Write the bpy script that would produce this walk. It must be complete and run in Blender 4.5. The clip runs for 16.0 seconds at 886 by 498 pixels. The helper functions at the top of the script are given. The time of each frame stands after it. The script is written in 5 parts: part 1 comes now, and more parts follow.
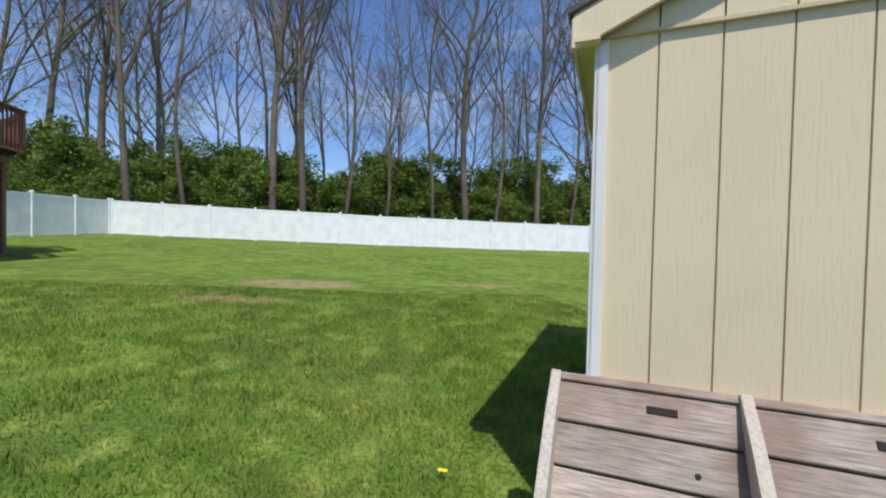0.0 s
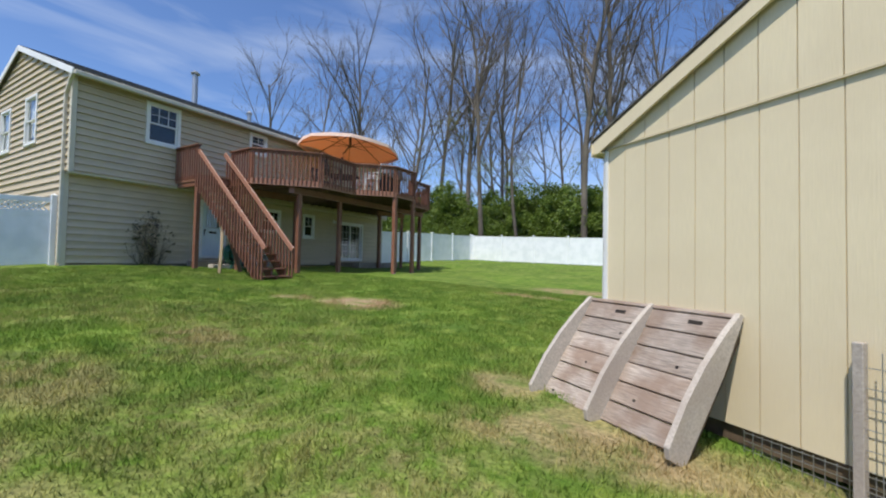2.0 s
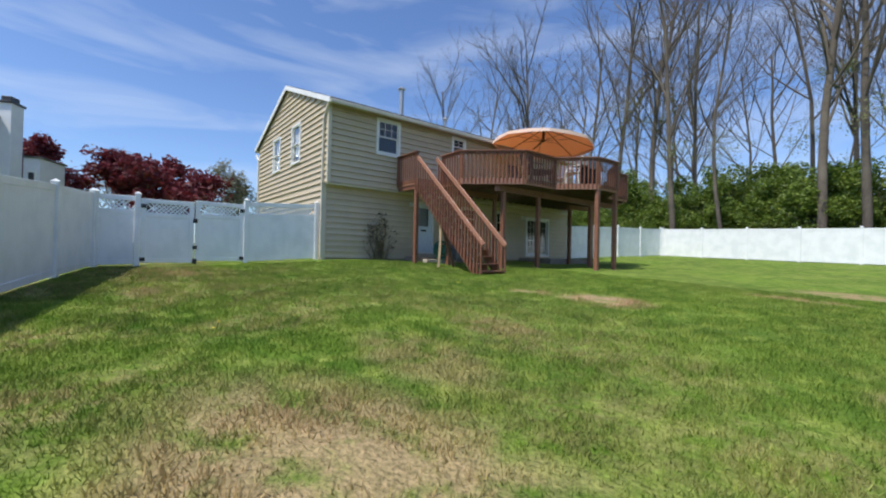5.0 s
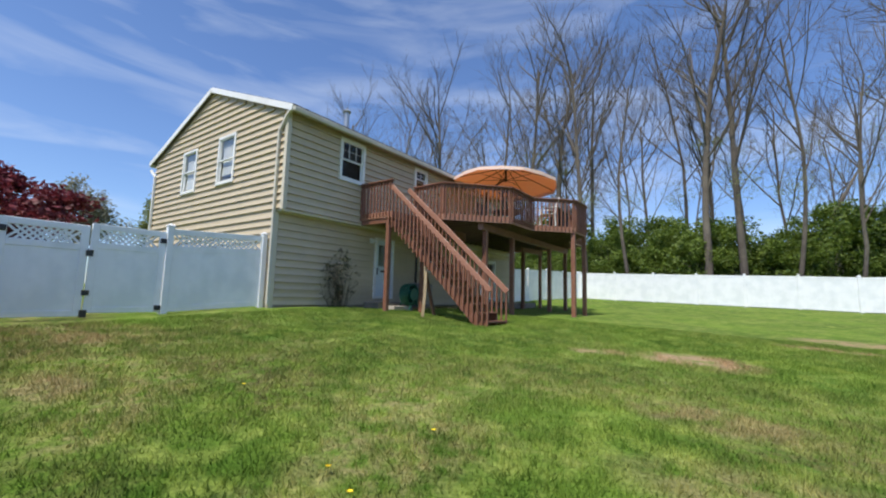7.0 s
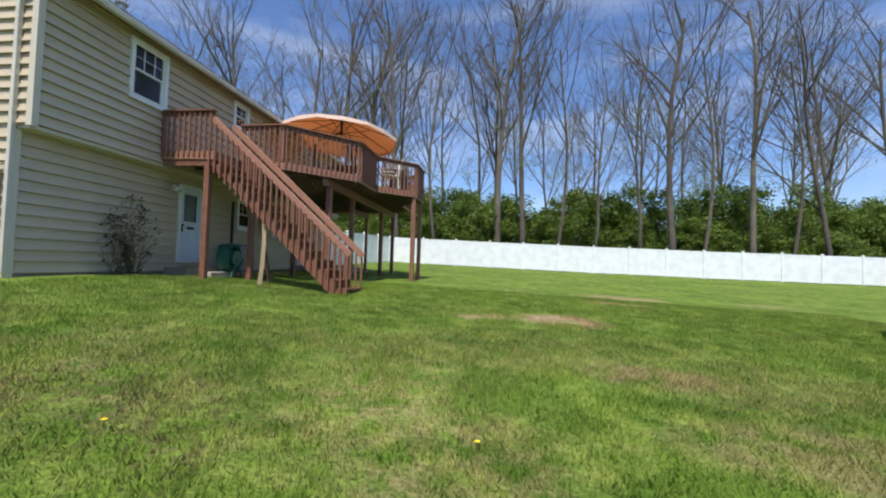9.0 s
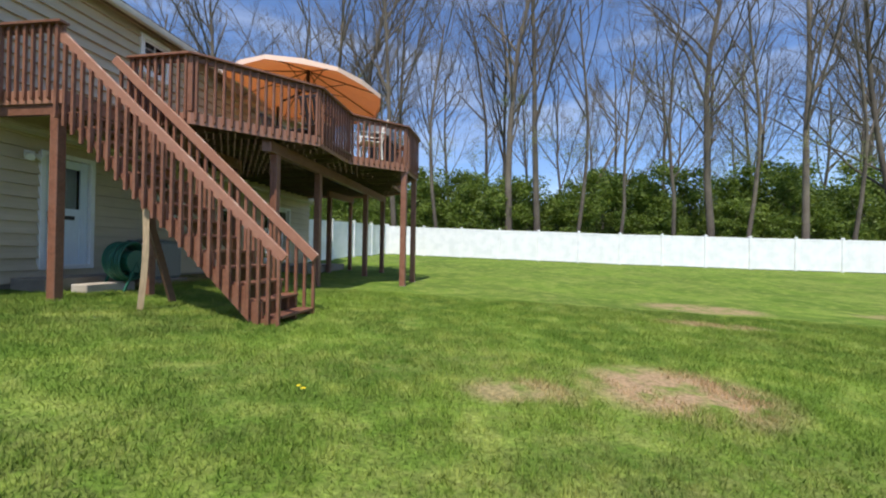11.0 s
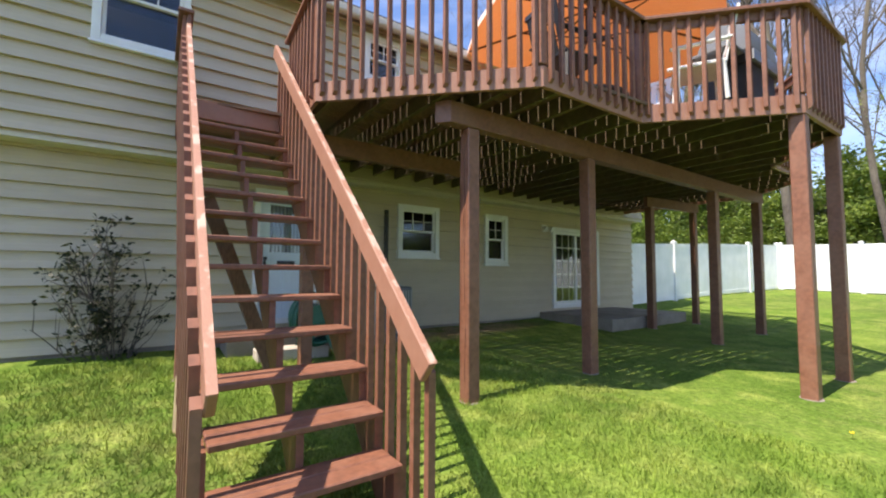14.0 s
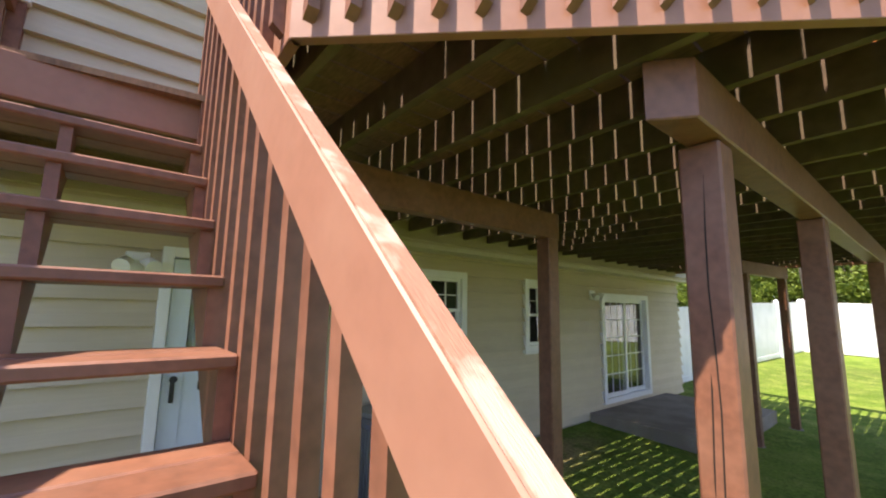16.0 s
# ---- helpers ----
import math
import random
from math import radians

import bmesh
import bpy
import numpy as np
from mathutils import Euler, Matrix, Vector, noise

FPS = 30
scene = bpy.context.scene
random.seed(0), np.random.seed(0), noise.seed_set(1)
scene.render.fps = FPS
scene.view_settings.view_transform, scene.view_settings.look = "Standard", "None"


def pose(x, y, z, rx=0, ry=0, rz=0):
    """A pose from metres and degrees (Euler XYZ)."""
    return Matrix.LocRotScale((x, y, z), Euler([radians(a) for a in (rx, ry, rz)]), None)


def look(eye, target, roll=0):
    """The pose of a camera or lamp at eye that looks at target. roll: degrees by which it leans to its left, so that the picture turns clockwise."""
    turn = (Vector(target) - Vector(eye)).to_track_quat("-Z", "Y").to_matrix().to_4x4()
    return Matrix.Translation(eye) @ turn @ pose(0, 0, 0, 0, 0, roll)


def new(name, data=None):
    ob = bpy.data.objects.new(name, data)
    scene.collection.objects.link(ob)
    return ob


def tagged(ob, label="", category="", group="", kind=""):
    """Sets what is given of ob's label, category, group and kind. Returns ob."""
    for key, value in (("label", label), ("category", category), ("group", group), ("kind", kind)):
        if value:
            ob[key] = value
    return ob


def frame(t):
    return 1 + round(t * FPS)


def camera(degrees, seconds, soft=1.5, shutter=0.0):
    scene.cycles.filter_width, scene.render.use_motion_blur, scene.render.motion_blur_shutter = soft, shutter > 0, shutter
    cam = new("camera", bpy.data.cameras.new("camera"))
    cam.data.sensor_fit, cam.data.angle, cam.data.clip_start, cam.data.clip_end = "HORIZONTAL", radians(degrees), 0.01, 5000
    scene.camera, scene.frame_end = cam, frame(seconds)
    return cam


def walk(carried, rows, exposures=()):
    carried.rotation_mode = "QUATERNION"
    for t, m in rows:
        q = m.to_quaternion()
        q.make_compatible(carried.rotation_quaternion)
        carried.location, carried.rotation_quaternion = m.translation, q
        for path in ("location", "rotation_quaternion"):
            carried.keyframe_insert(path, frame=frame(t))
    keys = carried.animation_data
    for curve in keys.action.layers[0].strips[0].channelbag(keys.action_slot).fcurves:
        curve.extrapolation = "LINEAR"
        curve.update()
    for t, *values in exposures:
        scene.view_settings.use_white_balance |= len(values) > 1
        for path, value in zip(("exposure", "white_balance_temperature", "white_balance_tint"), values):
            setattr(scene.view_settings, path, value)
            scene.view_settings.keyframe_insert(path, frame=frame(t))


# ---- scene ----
cam = camera(94.0, 16.0, soft=2.1)
PATH = [
    (0, (0.0, 0.0, 1.2), (0.439, 1.951, 1.157), 1.2),
    (0.5, (0.481, -0.618, 1.212), (0.434, 1.382, 1.211), 1.1),
    (1, (0.899, -1.174, 1.138), (0.439, 0.772, 1.175), 1.1),
    (1.5, (1.246, -1.784, 1.063), (0.473, 0.06, 1.123), 1.2),
    (2, (1.584, -2.416, 0.977), (0.562, -0.698, 1.038), 1.2),
    (2.5, (1.838, -3.0, 0.91), (0.578, -1.447, 0.95), 1.2),
    (3, (2.058, -3.391, 0.924), (0.581, -2.042, 0.919), 1.1),
    (3.5, (2.147, -3.584, 0.907), (0.54, -2.395, 0.844), 0.9),
    (6, (-1.79, -3.37, 1.02), (-3.235, -1.994, 1.161), 1.3),
    (6.5, (-2.632, -3.646, 1.066), (-3.955, -2.16, 1.272), 1.4),
    (7, (-3.234, -4.165, 1.078), (-4.395, -2.552, 1.303), 1.5),
    (7.5, (-3.716, -4.634, 1.056), (-4.649, -2.877, 1.266), 1.5),
    (8, (-4.207, -4.75, 1.078), (-4.873, -2.871, 1.245), 1.6),
    (8.5, (-4.72, -4.6, 1.094), (-5.142, -2.648, 1.208), 1.7),
    (9, (-5.033, -3.993, 1.094), (-5.28, -2.009, 1.167), 1.7),
    (11.5, (-5.404, 0.539, 1.397), (-5.698, 2.517, 1.405), 0.4),
    (12, (-5.363, 1.354, 1.411), (-5.953, 3.265, 1.422), 0.1),
    (12.5, (-5.433, 2.23, 1.449), (-6.443, 3.956, 1.463), 0.3),
    (13, (-5.66, 3.08, 1.471), (-7.041, 4.526, 1.528), 0.1),
    (13.5, (-5.974, 3.813, 1.652), (-7.549, 5.043, 1.741), 0.1),
    (14, (-6.449, 4.445, 1.684), (-8.092, 5.578, 1.807), 0.3),
    (14.5, (-7.146, 4.888, 1.758), (-8.79, 6.019, 1.9), 0.4),
    (15, (-7.993, 5.134, 1.818), (-9.589, 6.324, 2.011), 0.4),
    (15.5, (-8.66, 5.228, 2.102), (-10.191, 6.491, 2.346), 0.8),
    (16, (-9.091, 5.252, 2.503), (-10.622, 6.506, 2.788), 1.0),
]
walk(cam, [(t, look(eye, target, roll)) for t, eye, target, roll in PATH],
     exposures=((0.0, 0.0, 6500, 10), (1.5, 0.1, 6500, 10), (3.5, 0.18, 6550, 10), (9.0, 0.2, 6650, 10), (11.5, 0.34, 6900, 10), (12.5, 0.54, 7100, 12), (13.5, 0.86, 7200, 14), (14.5, 1.16, 7400, 16), (16.0, 1.38, 7700, 20)))

# ---- world, sun ----
SUN_DIR = Vector((0.0, -0.49, 0.87)).normalized()  # towards the sun
world = bpy.data.worlds.new("sky")
scene.world = world
world.use_nodes = True
wn, wl = world.node_tree.nodes, world.node_tree.links
wn.clear()
sky = wn.new("ShaderNodeTexSky")
sky.sky_type, sky.sun_disc = "NISHITA", False
sky.sun_elevation, sky.sun_rotation = math.asin(SUN_DIR.z), math.pi
sky.air_density, sky.dust_density, sky.ozone_density = 1.0, 0.6, 2.0
tc = wn.new("ShaderNodeTexCoord")
mp = wn.new("ShaderNodeMapping")
mp.inputs["Scale"].default_value = (1.6, 1.6, 9.0)
mp.inputs["Rotation"].default_value = (0.12, -0.08, 0.5)
cl = wn.new("ShaderNodeTexNoise")
cl.inputs["Scale"].default_value, cl.inputs["Detail"].default_value = 1.7, 7.0
cl.inputs["Distortion"].default_value = 0.6
cr = wn.new("ShaderNodeValToRGB")
cr.color_ramp.elements[0].position, cr.color_ramp.elements[1].position = 0.44, 0.92
cr.color_ramp.elements[1].color = (0.5, 0.5, 0.5, 1)
tint = wn.new("ShaderNodeMix")
tint.data_type, tint.blend_type = "RGBA", "MULTIPLY"
tint.inputs["Factor"].default_value = 1.0
tint.inputs["B"].default_value = (0.80, 0.95, 1.22, 1)
mixc = wn.new("ShaderNodeMix")
mixc.data_type = "RGBA"
mixc.inputs["B"].default_value = (6.5, 7.0, 7.6, 1)
bg = wn.new("ShaderNodeBackground")
bg.inputs["Strength"].default_value = 0.128
wo = wn.new("ShaderNodeOutputWorld")
wl.new(tc.outputs["Generated"], mp.inputs["Vector"])
wl.new(mp.outputs["Vector"], cl.inputs["Vector"])
wl.new(cl.outputs["Fac"], cr.inputs["Fac"])
wl.new(sky.outputs["Color"], tint.inputs["A"])
wl.new(tint.outputs["Result"], mixc.inputs["A"])
wl.new(cr.outputs["Color"], mixc.inputs["Factor"])
wl.new(mixc.outputs["Result"], bg.inputs["Color"])
wl.new(bg.outputs["Background"], wo.inputs["Surface"])
sun = new("sun", bpy.data.lights.new("sun", "SUN"))
sun.data.energy, sun.data.angle, sun.data.color = 4.2, radians(0.6), (1.0, 0.95, 0.87)
sun.matrix_world = look(SUN_DIR * 50, (0, 0, 0))


# ---- materials ----
def material(name, color, rough=0.6, vary=0.15, scale=(6, 6, 6), fine=60.0, bump=0.15, metal=0.0, second=None, amount=0.5, ramp=(0.42, 0.62),
             stain_scale=2.0, spread=0.0, transmit=0.0, depth=0.01, spec=0.5, sub=0.0):
    """Base colour varied by fine grain and by broad stains of a second colour, with relief."""
    m = bpy.data.materials.new(name)
    m.use_nodes = True
    n, l = m.node_tree.nodes, m.node_tree.links
    b = n["Principled BSDF"]
    b.inputs["Roughness"].default_value, b.inputs["Metallic"].default_value = rough, metal
    b.inputs["Specular IOR Level"].default_value = spec
    b.inputs["Transmission Weight"].default_value = transmit
    co = n.new("ShaderNodeTexCoord")
    ma = n.new("ShaderNodeMapping")
    ma.inputs["Scale"].default_value = scale
    l.new(co.outputs["Object"], ma.inputs["Vector"])
    grain = n.new("ShaderNodeTexNoise")
    grain.inputs["Scale"].default_value, grain.inputs["Detail"].default_value = fine / 6.0, 6.0
    l.new(ma.outputs["Vector"], grain.inputs["Vector"])
    lo, hi = [tuple(max(0.0, min(1.0, c * f)) for c in color) + (1,) for f in (1 - vary, 1 + vary)]
    g = n.new("ShaderNodeValToRGB")
    g.color_ramp.elements[0].position, g.color_ramp.elements[1].position = 0.3, 0.7
    g.color_ramp.elements[0].color, g.color_ramp.elements[1].color = lo, hi
    l.new(grain.outputs["Fac"], g.inputs["Fac"])
    out = g.outputs["Color"]
    if second:
        st = n.new("ShaderNodeTexNoise")
        st.inputs["Scale"].default_value, st.inputs["Detail"].default_value = stain_scale, 5.0
        l.new(co.outputs["Object"], st.inputs["Vector"])
        r = n.new("ShaderNodeValToRGB")
        r.color_ramp.elements[0].position, r.color_ramp.elements[1].position = ramp
        r.color_ramp.elements[1].color = (amount, amount, amount, 1)
        l.new(st.outputs["Fac"], r.inputs["Fac"])
        mx = n.new("ShaderNodeMix")
        mx.data_type = "RGBA"
        mx.inputs["B"].default_value = (*second, 1)
        l.new(r.outputs["Color"], mx.inputs["Factor"])
        l.new(out, mx.inputs["A"])
        out = mx.outputs["Result"]
    if spread:
        oi = n.new("ShaderNodeObjectInfo")
        hs = n.new("ShaderNodeHueSaturation")
        mr = n.new("ShaderNodeMapRange")
        mr.inputs["To Min"].default_value, mr.inputs["To Max"].default_value = 1 - spread, 1 + spread
        l.new(oi.outputs["Random"], mr.inputs["Value"])
        l.new(mr.outputs["Result"], hs.inputs["Value"])
        l.new(out, hs.inputs["Color"])
        out = hs.outputs["Color"]
    l.new(out, b.inputs["Base Color"])
    if bump:
        bp = n.new("ShaderNodeBump")
        bp.inputs["Strength"].default_value, bp.inputs["Distance"].default_value = bump, depth
        l.new(grain.outputs["Fac"], bp.inputs["Height"])
        l.new(bp.outputs["Normal"], b.inputs["Normal"])
    return m


def leaf_material(name, a, b_, translucent=0.35):
    m = bpy.data.materials.new(name)
    m.use_nodes = True
    n, l = m.node_tree.nodes, m.node_tree.links
    b = n["Principled BSDF"]
    b.inputs["Roughness"].default_value = 0.55
    geo = n.new("ShaderNodeNewGeometry")
    r = n.new("ShaderNodeValToRGB")
    r.color_ramp.elements[0].color, r.color_ramp.elements[1].color = (*a, 1), (*b_, 1)
    l.new(geo.outputs["Random Per Island"], r.inputs["Fac"])
    l.new(r.outputs["Color"], b.inputs["Base Color"])
    tr = n.new("ShaderNodeBsdfTranslucent")
    l.new(r.outputs["Color"], tr.inputs["Color"])
    mx = n.new("ShaderNodeMixShader")
    mx.inputs["Fac"].default_value = translucent
    l.new(b.outputs["BSDF"], mx.inputs[1])
    l.new(tr.outputs["BSDF"], mx.inputs[2])
    l.new(mx.outputs["Shader"], n["Material Output"].inputs["Surface"])
    return m


def lawn_material(name, blade):
    """Lawn: greens at several scales, straw and bare earth in patches. The blades take the same patches, with their own variation."""
    m = bpy.data.materials.new(name)
    m.use_nodes = True
    n, l = m.node_tree.nodes, m.node_tree.links
    b = n["Principled BSDF"]
    b.inputs["Roughness"].default_value, b.inputs["Specular IOR Level"].default_value = (0.65, 0.12) if blade else (0.95, 0.05)
    co = n.new("ShaderNodeTexCoord")

    def tex(scale, detail, dist=0.0):
        t = n.new("ShaderNodeTexNoise")
        t.inputs["Scale"].default_value, t.inputs["Detail"].default_value, t.inputs["Distortion"].default_value = scale, detail, dist
        l.new(co.outputs["Object"], t.inputs["Vector"])
        return t.outputs["Fac"]

    def ramp(fac, p0, p1, c0=(0, 0, 0), c1=(1, 1, 1)):
        r = n.new("ShaderNodeValToRGB")
        r.color_ramp.elements[0].position, r.color_ramp.elements[1].position = p0, p1
        r.color_ramp.elements[0].color, r.color_ramp.elements[1].color = (*c0, 1), (*c1, 1)
        l.new(fac, r.inputs["Fac"])
        return r.outputs["Color"]

    def mix(fac, a, c, kind="MIX"):
        x = n.new("ShaderNodeMix")
        x.data_type, x.blend_type = "RGBA", kind
        for sock, v in (("Factor", fac), ("A", a), ("B", c)):
            if isinstance(v, (tuple, float)):
                x.inputs[sock].default_value = (*v, 1) if isinstance(v, tuple) else v
            else:
                l.new(v, x.inputs[sock])
        return x.outputs["Result"]

    def calc(kind, a, c):
        x = n.new("ShaderNodeMath")
        x.operation, x.use_clamp = kind, True
        for i, v in enumerate((a, c)):
            if isinstance(v, float):
                x.inputs[i].default_value = v
            else:
                l.new(v, x.inputs[i])
        return x.outputs["Value"]

    green = ramp(tex(0.55, 5), 0.35, 0.68, (0.072, 0.14, 0.02), (0.175, 0.272, 0.042))
    green = mix(calc("MULTIPLY", ramp(tex(1.3, 5, 0.5), 0.44, 0.62), 0.6), green, (0.06, 0.13, 0.015))
    green = mix(ramp(tex(3.2, 4), 0.47, 0.72), green, (0.25, 0.315, 0.07))
    # the turf is thin by the shed and the boundary fence and lush towards the house
    xyz = n.new("ShaderNodeSeparateXYZ")
    l.new(co.outputs["Object"], xyz.inputs["Vector"])
    thin = n.new("ShaderNodeMapRange")
    thin.inputs["From Min"].default_value, thin.inputs["From Max"].default_value = -3.0, 2.5
    thin.inputs["To Min"].default_value, thin.inputs["To Max"].default_value = 1.0, 0.25
    l.new(xyz.outputs["Y"], thin.inputs["Value"])
    straw = calc("MULTIPLY", calc("MULTIPLY", ramp(tex(0.42, 6, 0.4), 0.42, 0.62), ramp(tex(7.0, 5), 0.38, 0.62)), thin.outputs["Result"])
    green = mix(calc("MULTIPLY", straw, 0.8), green, (0.36, 0.28, 0.15))
    lush = calc("SUBTRACT", 1.0, thin.outputs["Result"])
    green = mix(calc("MULTIPLY", lush, 0.2), green, (0.24, 0.36, 0.085))
    brown = calc("MULTIPLY", calc("MULTIPLY", ramp(tex(0.33, 4, 0.8), 0.45, 0.62), ramp(tex(11.0, 4), 0.42, 0.6)), thin.outputs["Result"])
    green = mix(calc("MULTIPLY", brown, 0.7), green, (0.15, 0.105, 0.065))
    # bare patches: x, y, length, width, strength
    for px, py, sx, sy, k in ((-3.8, 3.55, 1.0, 0.85, 1.0), (-5.2, 3.15, 0.6, 0.4, 0.7), (-1.8, 7.2, 1.1, 0.3, 0.8), (-1.0, 9.3, 1.5, 0.85, 0.9), (-1.2, -2.7, 2.4, 1.2, 0.75), (0.9, 0.2, 1.1, 0.4, 0.6),
                              (-10.8, -2.3, 0.8, 0.4, 0.6), (3.2, 9.8, 1.1, 0.5, 0.6), (-12.6, 8.5, 0.7, 3.0, 0.8), (3.0, -1.2, 1.6, 0.6, 0.8), (0.2, 1.0, 0.5, 0.4, 0.6), (1.0, 0.65, 0.6, 0.4, 0.55), (1.9, 0.35, 0.9, 0.4, 0.6), (-3.4, 0.3, 0.9, 0.5, 0.5), (-8.3, -3.1, 0.7, 0.4, 0.5), (-2.9, -1.2, 1.2, 0.6, 0.45)):
        mp_ = n.new("ShaderNodeMapping")
        mp_.vector_type = "TEXTURE"
        mp_.inputs["Location"].default_value, mp_.inputs["Scale"].default_value = (px, py, 0.2), (sx, sy, 3.0)
        l.new(co.outputs["Object"], mp_.inputs["Vector"])
        gr = n.new("ShaderNodeTexGradient")
        gr.gradient_type = "SPHERICAL"
        l.new(mp_.outputs["Vector"], gr.inputs["Vector"])
        patch = calc("MULTIPLY", ramp(gr.outputs["Color"], 0.02, 0.45), ramp(tex(3.4, 6), 0.33, 0.52))
        green = mix(calc("MULTIPLY", patch, k), green, (0.40, 0.285, 0.175))
    if blade:
        geo = n.new("ShaderNodeNewGeometry")
        green = mix(1.0, green, ramp(geo.outputs["Random Per Island"], 0.0, 1.0, (0.85, 0.88, 0.7), (1.6, 1.5, 1.4)), "MULTIPLY")
    else:
        green = mix(1.0, green, ramp(tex(26.0, 8), 0.3, 0.7, (0.62, 0.66, 0.6), (1.3, 1.26, 1.25)), "MULTIPLY")
        bp = n.new("ShaderNodeBump")
        bp.inputs["Strength"].default_value, bp.inputs["Distance"].default_value = 0.9, 0.05
        l.new(tex(30.0, 9), bp.inputs["Height"])
        l.new(bp.outputs["Normal"], b.inputs["Normal"])
    l.new(green, b.inputs["Base Color"])
    if blade:
        tr = n.new("ShaderNodeBsdfTranslucent")
        l.new(green, tr.inputs["Color"])
        ms = n.new("ShaderNodeMixShader")
        ms.inputs["Fac"].default_value = 0.22
        l.new(b.outputs["BSDF"], ms.inputs[1])
        l.new(tr.outputs["BSDF"], ms.inputs[2])
        l.new(ms.outputs["Shader"], n["Material Output"].inputs["Surface"])
    return m


WORN = material("worn_stain", (0.40, 0.2, 0.13), 0.5, 0.15, (5, 40, 5), 60, 0.4, second=(0.62, 0.47, 0.37), amount=0.75, ramp=(0.52, 0.6), stain_scale=9.0, depth=0.004)
LAWN, BLADE = lawn_material("lawn", False), lawn_material("grass_blade", True)
SIDING = material("siding_vinyl", (0.535, 0.447, 0.31), 0.5, 0.04, (0.6, 0.6, 8), 30, 0.06, second=(0.475, 0.395, 0.277), amount=0.5, spread=0.03)
VINYL = material("white_vinyl", (0.85, 0.86, 0.87), 0.35, 0.02, (2, 2, 0.5), 20, 0.03, second=(0.70, 0.73, 0.74), amount=0.6)
WHITE = material("white_paint", (0.80, 0.80, 0.78), 0.45, 0.03, (4, 4, 1), 30, 0.05, second=(0.66, 0.65, 0.6), amount=0.4)
TRIM = material("beige_trim", (0.60, 0.54, 0.42), 0.5, 0.04, (4, 4, 1), 30, 0.05)
DOORPAINT = material("door_paint", (0.66, 0.74, 0.80), 0.4, 0.03, (4, 4, 1), 30, 0.05, second=(0.56, 0.64, 0.7), amount=0.4)
STAIN = material("brown_stain", (0.205, 0.085, 0.05), 0.5, 0.22, (2.5, 2.5, 2.5), 60, 0.22, second=(0.28, 0.14, 0.093), amount=0.35, spread=0.12, depth=0.004, stain_scale=5.0)
RAIL_LIT_RIM = material("rail_and_lit_rim_stain", (0.33, 0.155, 0.1), 0.5, 0.06, (3, 3, 3), 50, 0.15, second=(0.40, 0.22, 0.15), amount=0.4, ramp=(0.45, 0.75), depth=0.003, stain_scale=6.0)
DECKING = material("aged_decking", (0.19, 0.10, 0.062), 0.8, 0.3, (2, 8, 2), 50, 0.3, second=(0.13, 0.10, 0.06), amount=0.5, spread=0.2, depth=0.004)
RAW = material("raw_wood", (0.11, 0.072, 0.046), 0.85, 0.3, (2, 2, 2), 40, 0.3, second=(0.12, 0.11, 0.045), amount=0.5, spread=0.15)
POSTRAW = material("yellow_wood", (0.52, 0.38, 0.23), 0.7, 0.2, (8, 8, 1), 40, 0.25)
GREY_WOOD = material("weathered_wood", (0.37, 0.31, 0.26), 0.85, 0.4, (1.2, 18, 18), 45, 0.5, second=(0.23, 0.155, 0.11), amount=0.8, spread=0.18, depth=0.006, stain_scale=3.5)
PALE_WOOD = material("bleached_wood", (0.47, 0.42, 0.36), 0.85, 0.22, (10, 10, 10), 45, 0.5, second=(0.36, 0.30, 0.25), amount=0.7, spread=0.08, depth=0.005)
KNOT = material("dark_slot", (0.022, 0.016, 0.012), 0.9, 0.2, (8, 8, 8), 40, 0.2)
SHEDPAINT = material("shed_paint", (0.74, 0.635, 0.425), 0.6, 0.03, (30, 30, 2.5), 22, 0.35, second=(0.67, 0.565, 0.375), amount=0.6, depth=0.005, stain_scale=1.3)
# shed paint darkened so that the grooves' shade lies in the colour
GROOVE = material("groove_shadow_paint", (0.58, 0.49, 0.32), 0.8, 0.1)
SHINGLE = material("shingle", (0.10, 0.095, 0.09), 0.9, 0.35, (6, 6, 6), 90, 0.5, second=(0.15, 0.14, 0.13), spread=0.15)
METAL = material("galvanised_metal", (0.42, 0.43, 0.44), 0.4, 0.1, metal=0.8)
BLACK = material("black_metal", (0.02, 0.02, 0.022), 0.45, 0.2)
GUTTER = material("gutter_metal", (0.62, 0.58, 0.48), 0.4, 0.04, second=(0.48, 0.45, 0.38))
CONCRETE = material("concrete", (0.31, 0.265, 0.215), 0.9, 0.15, second=(0.2, 0.165, 0.13), amount=0.8, bump=0.3)
BARK = material("bark", (0.105, 0.086, 0.07), 0.95, 0.35, (3, 3, 0.8), 40, 0.8, second=(0.18, 0.155, 0.12), amount=0.7, spread=0.2, depth=0.04, stain_scale=0.6)
LEAF = leaf_material("shrub_leaf", (0.05, 0.10, 0.013), (0.23, 0.31, 0.045))
BUDS = leaf_material("spring_leaf", (0.17, 0.21, 0.06), (0.27, 0.30, 0.10))
REDLEAF = leaf_material("red_leaf", (0.09, 0.014, 0.022), (0.24, 0.04, 0.05), 0.3)
HAZYLEAF = leaf_material("pale_leaf", (0.20, 0.20, 0.13), (0.32, 0.30, 0.2))
CANVAS = material("orange_canvas", (0.84, 0.60, 0.47), 0.85, 0.05, (1, 1, 1), 80, 0.1, second=(0.84, 0.66, 0.55), amount=0.6)
# valance cloth: its sunlit look is put into this pale colour
HEM = material("sunlit_hem_canvas", (0.80, 0.58, 0.46), 0.85, 0.05, (1, 1, 1), 80, 0.1)
